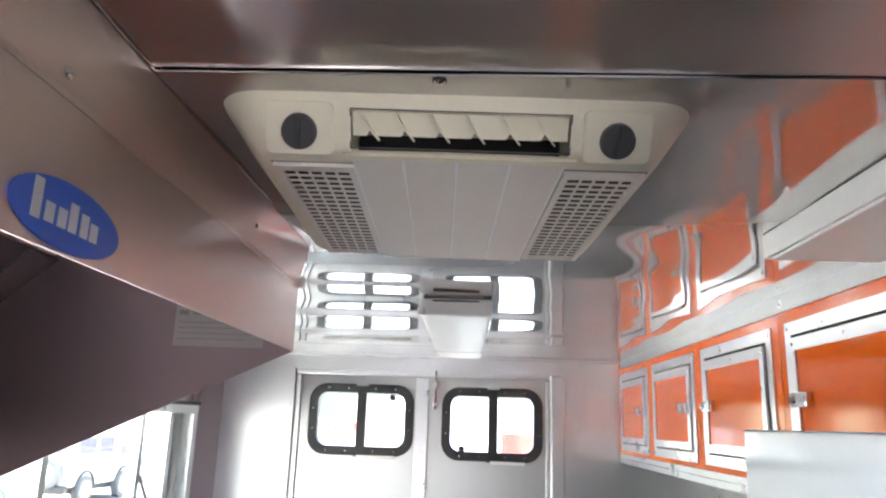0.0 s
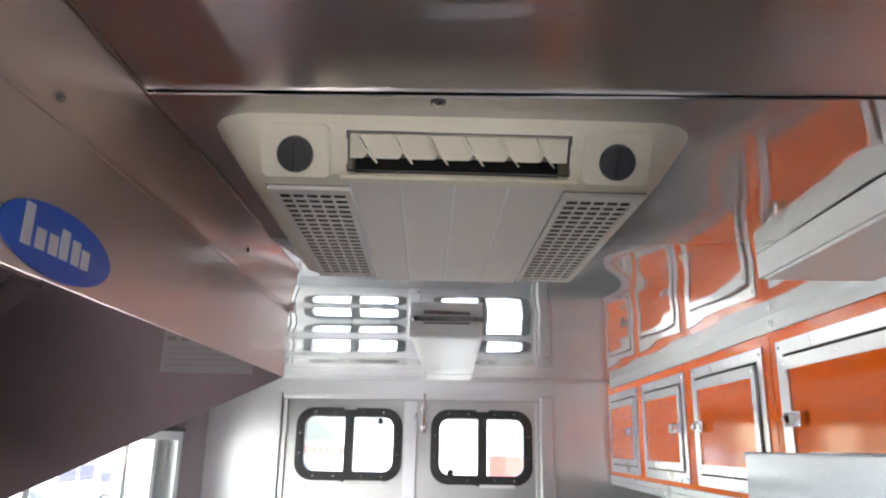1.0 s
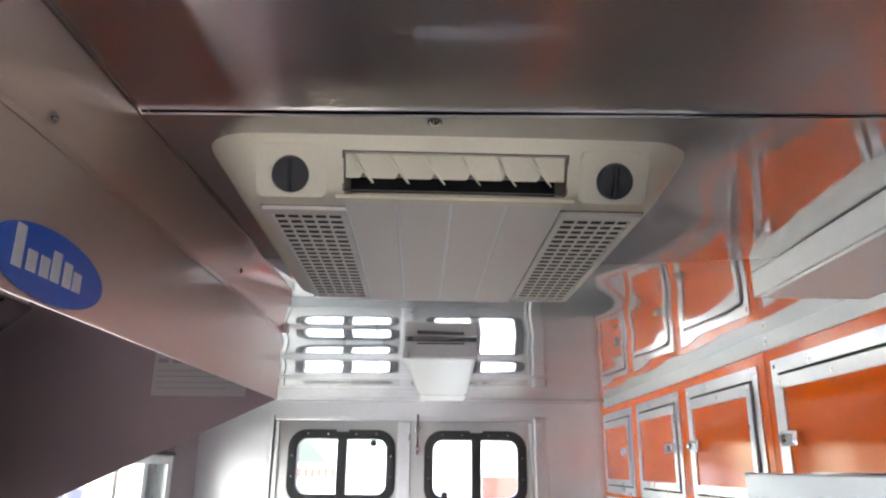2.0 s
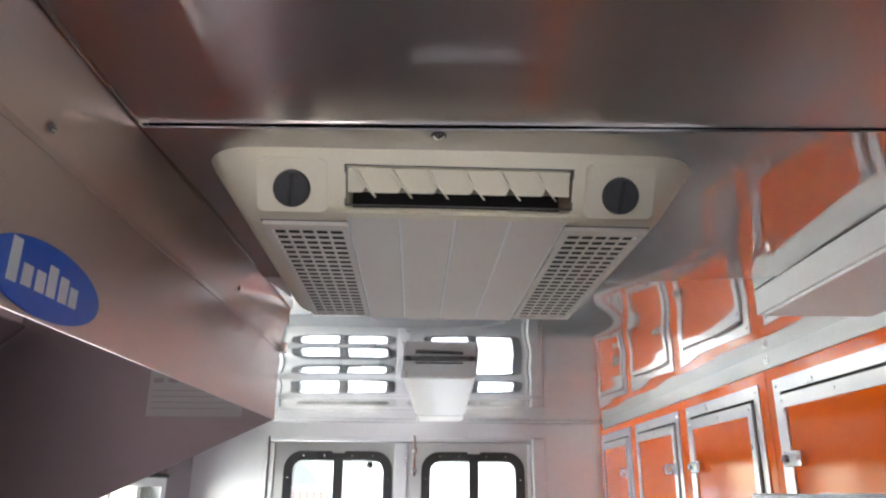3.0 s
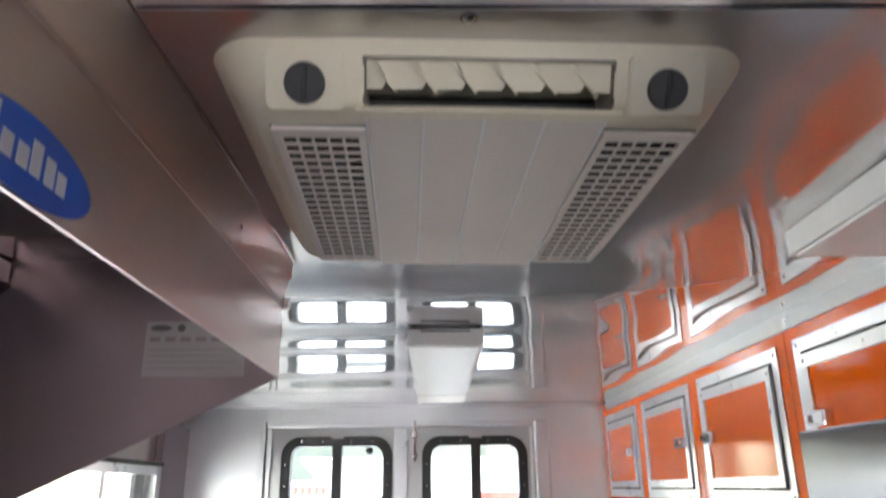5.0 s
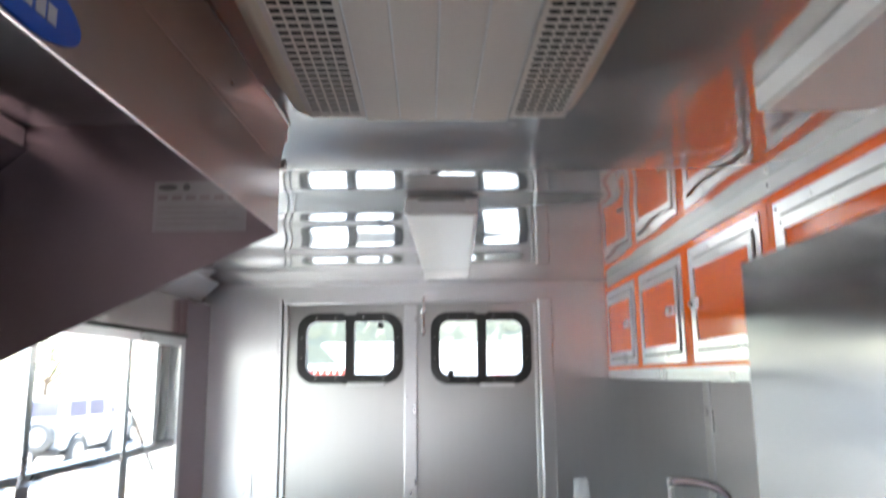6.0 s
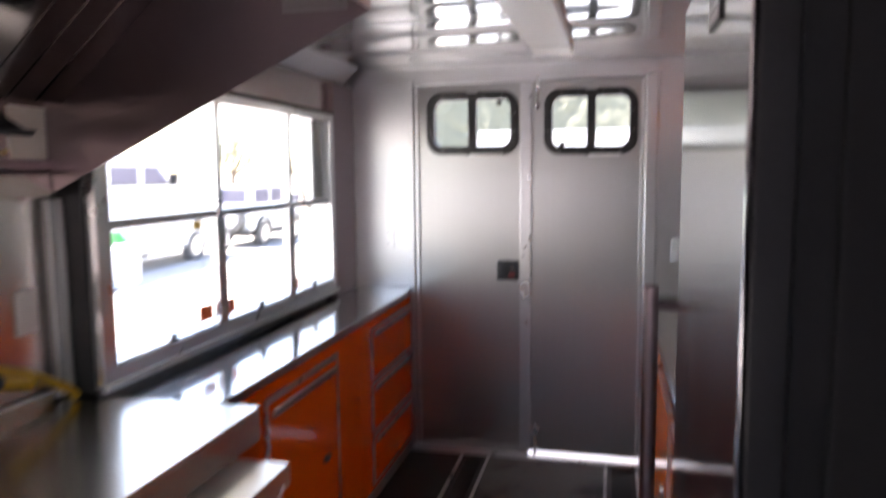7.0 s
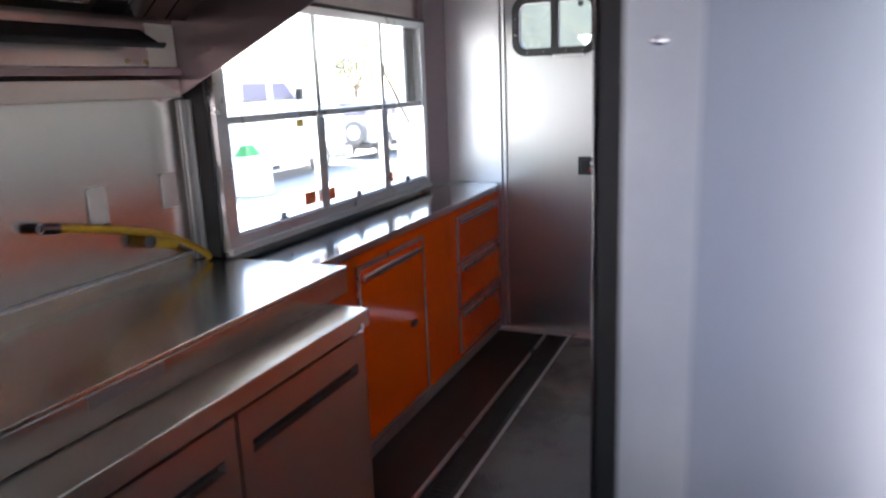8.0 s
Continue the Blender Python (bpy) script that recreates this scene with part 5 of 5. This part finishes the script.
part("bumper", block(-12.1, -10.45, 17.28, 17.48, -0.46, -0.26, bevel=0.03), DARKPLASTIC, jp)
part("underbody", block(-11.9, -10.65, 17.5, 21.4, -0.50, -0.31), CHARCOAL, jp)
sw = part("spare_wheel", tube([(-11.0, 17.18, 0.08), (-11.0, 17.30, 0.08), (-11.0, 17.42, 0.08)], 0.40, 28, 2), TYRE, jp)
part("rim", rod(bmesh.new(), (-11.0, 17.155, 0.08), (-11.0, 17.19, 0.08), 0.24, 20), CARWHITE, sw)
part("spare_bracket", block(-11.08, -10.92, 17.40, 17.52, -0.02, 0.18, bevel=0.01), DARKPLASTIC, jp)
for yy in (18.35, 20.75):
    for xx in (-11.95, -10.50):
        wheel(jp, (xx, yy, GZ + 0.42), 0.42, 1 if xx > -11 else -1)
    arch = bmesh.new()
    for k in range(12):
        p, q = (math.pi * j / 12 for j in (k, k + 1))
        rod(arch, (-10.42, yy + 0.52 * math.cos(p), GZ + 0.44 + 0.52 * math.sin(p)), (-10.42, yy + 0.52 * math.cos(q), GZ + 0.44 + 0.52 * math.sin(q)), 0.045, 6)
    part("wheel_arch", arch, DARKPLASTIC, jbody, "dark wheel arch")


def building(x0, x1, y0, y1, h, side, label):
    b = thing("building", ((x0 + x1) / 2, (y0 + y1) / 2, GZ), label, "building", "low buildings")
    part("wall", block(x0, x1, y0, y1, GZ, GZ + h), STUCCO, b)
    part("roof", block(x0 - 0.3, x1 + 0.3, y0 - 0.3, y1 + 0.3, GZ + h, GZ + h + 0.35, bevel=0.05), CHARCOAL, b)
    n = int((y1 - y0 if side == "x" else x1 - x0) / 3.0)
    for i in range(n):
        if side == "x":
            yy = y0 + 1.0 + i * 3.0
            w = part("window", block(x1 - 0.02, x1 + 0.04, yy, yy + 1.5, GZ + 1.0, GZ + 2.3, bevel=0.01), CARGLASS, b)
            part("frame", block(x1 - 0.02, x1 + 0.08, yy - 0.08, yy + 1.58, GZ + 0.92, GZ + 1.0, bevel=0.01), WHITE, w)
        else:
            xx = x0 + 1.0 + i * 3.0
            w = part("window", block(xx, xx + 1.5, y0 - 0.04, y0 + 0.02, GZ + 1.0, GZ + 2.3, bevel=0.01), CARGLASS, b)
            part("frame", block(xx - 0.08, xx + 1.58, y0 - 0.08, y0 + 0.02, GZ + 0.92, GZ + 1.0, bevel=0.01), WHITE, w)
    return b


building(-34, -24, -14, 26, 4.2, "x", "long pale stucco building with dark windows and a flat roof")


def tree(x, y, h, seed):
    rnd = random.Random(seed)
    t = thing("tree", (x, y, GZ), "leafy green street tree with a tapered trunk", "tree", "street trees")
    tb = bmesh.new()
    rod(tb, (x, y, GZ), (x + 0.1, y, GZ + h * 0.5), 0.17, 10, 0.10)
    tips = []
    for i in range(7):
        a = 2 * math.pi * i / 7 + rnd.uniform(-0.3, 0.3)
        q = (x + 0.1 + math.cos(a) * h * 0.2, y + math.sin(a) * h * 0.2, GZ + h * rnd.uniform(0.62, 0.92))
        rod(tb, (x + 0.1, y, GZ + h * 0.46), q, 0.07, 7, 0.02)
        tips.append(Vector(q))
    part("trunk", tb, BARK, t)
    cb = bmesh.new()
    for q in tips:
        for _ in range(170):
            p = q + Vector((rnd.gauss(0, 1), rnd.gauss(0, 1), rnd.gauss(0, 0.8))) * h * 0.085
            d = Vector((rnd.uniform(-1, 1), rnd.uniform(-1, 1), rnd.uniform(-1, 1))).normalized()
            e = d.orthogonal().normalized()
            s = h * rnd.uniform(0.012, 0.022)
            vs = [cb.verts.new(p + d * s), cb.verts.new(p + e * s * 0.55), cb.verts.new(p - d * s), cb.verts.new(p - e * s * 0.55)]
            cb.faces.new(vs)
    part("crown", cb, LEAF, t, kind="stuff")


tree(-18, 3.0, 5.2, 1)
tree(-18, 29.6, 5.0, 2)
van = thing("box_truck", (0.9, 8.2, GZ), "white box truck with a red lower panel parked on the asphalt", "truck")
vbx = profile([(-0.74, GZ + 0.75), (5.4, GZ + 0.75), (5.4, GZ + 3.06), (-1.16, GZ + 3.06), (-0.74, GZ + 2.62)], "y", 7.2, 9.4)
bmesh.ops.bevel(vbx, geom=list(vbx.edges), offset=0.03, segments=2, affect="EDGES")
part("box", vbx, CARWHITE, van)
part("red_panel", block(1.36, 5.30, 7.186, 7.199, GZ + 1.98, GZ + 2.58, bevel=0.004), CARRED, van, "red painted lower panel")
part("awning_rail", block(-1.0, 5.3, 7.10, 7.198, GZ + 2.98, GZ + 3.04, bevel=0.01), CARSILVER, van)
sg = thing("sign_board", (-1.0, 6.95, GZ), "pale sign board with red marks standing on the asphalt", "sign")
part("board", block(-1.42, -0.62, 6.93, 6.97, GZ + 0.30, GZ + 2.74, bevel=0.006), CARWHITE, sg)
for i in range(6):
    part("red_bar", block(-1.24 + 0.094 * i, -1.175 + 0.094 * i, 6.922, 6.931, GZ + 2.55, GZ + 2.67), CARRED, sg)
for x in (-1.36, -0.68):
    part("leg", block(x - 0.025, x + 0.025, 6.92, 6.98, GZ, GZ + 0.32), CARSILVER, sg)
part("cab", block(5.5, 7.2, 7.3, 9.3, GZ + 0.55, GZ + 2.3, bevel=0.12), CARWHITE, van)
part("cab_window", block(5.9, 6.9, 7.285, 7.31, GZ + 1.45, GZ + 2.1, bevel=0.01), CARGLASS, van)
part("chassis", block(-1.1, 7.0, 7.5, 9.1, GZ + 0.45, GZ + 0.75), CHARCOAL, van)
for x in (-0.3, 6.2):
    for y in (7.45, 9.15):
        part("wheel", rod(bmesh.new(), (x, y - 0.14, GZ + 0.45), (x, y + 0.14, GZ + 0.45), 0.45, 24), TYRE, van)


# far band of woods behind the lot
ridge = bmesh.new()
cols, levels_ = 150, 30
net = []
for j in range(levels_ + 1):
    net.append([])
    for i in range(cols + 1):
        ang = radians(-38 + 58 * i / cols)
        h = 10.0 * j / levels_ * (1 + 0.18 * noise.noise(Vector((i * 0.13, 0.0, 4.0))))
        out = 34 + 2.0 * j / levels_ + 0.22 * noise.noise(Vector((i * 0.35, j * 0.5, 0.0))) + 0.10 * noise.noise(Vector((i * 0.9, j * 1.2, 5.0)))
        net[-1].append(ridge.verts.new((-out * math.sin(ang), out * math.cos(ang), GZ + h)))
for j in range(levels_):
    for i in range(cols):
        ridge.faces.new((net[j][i], net[j + 1][i], net[j + 1][i + 1], net[j][i + 1]))
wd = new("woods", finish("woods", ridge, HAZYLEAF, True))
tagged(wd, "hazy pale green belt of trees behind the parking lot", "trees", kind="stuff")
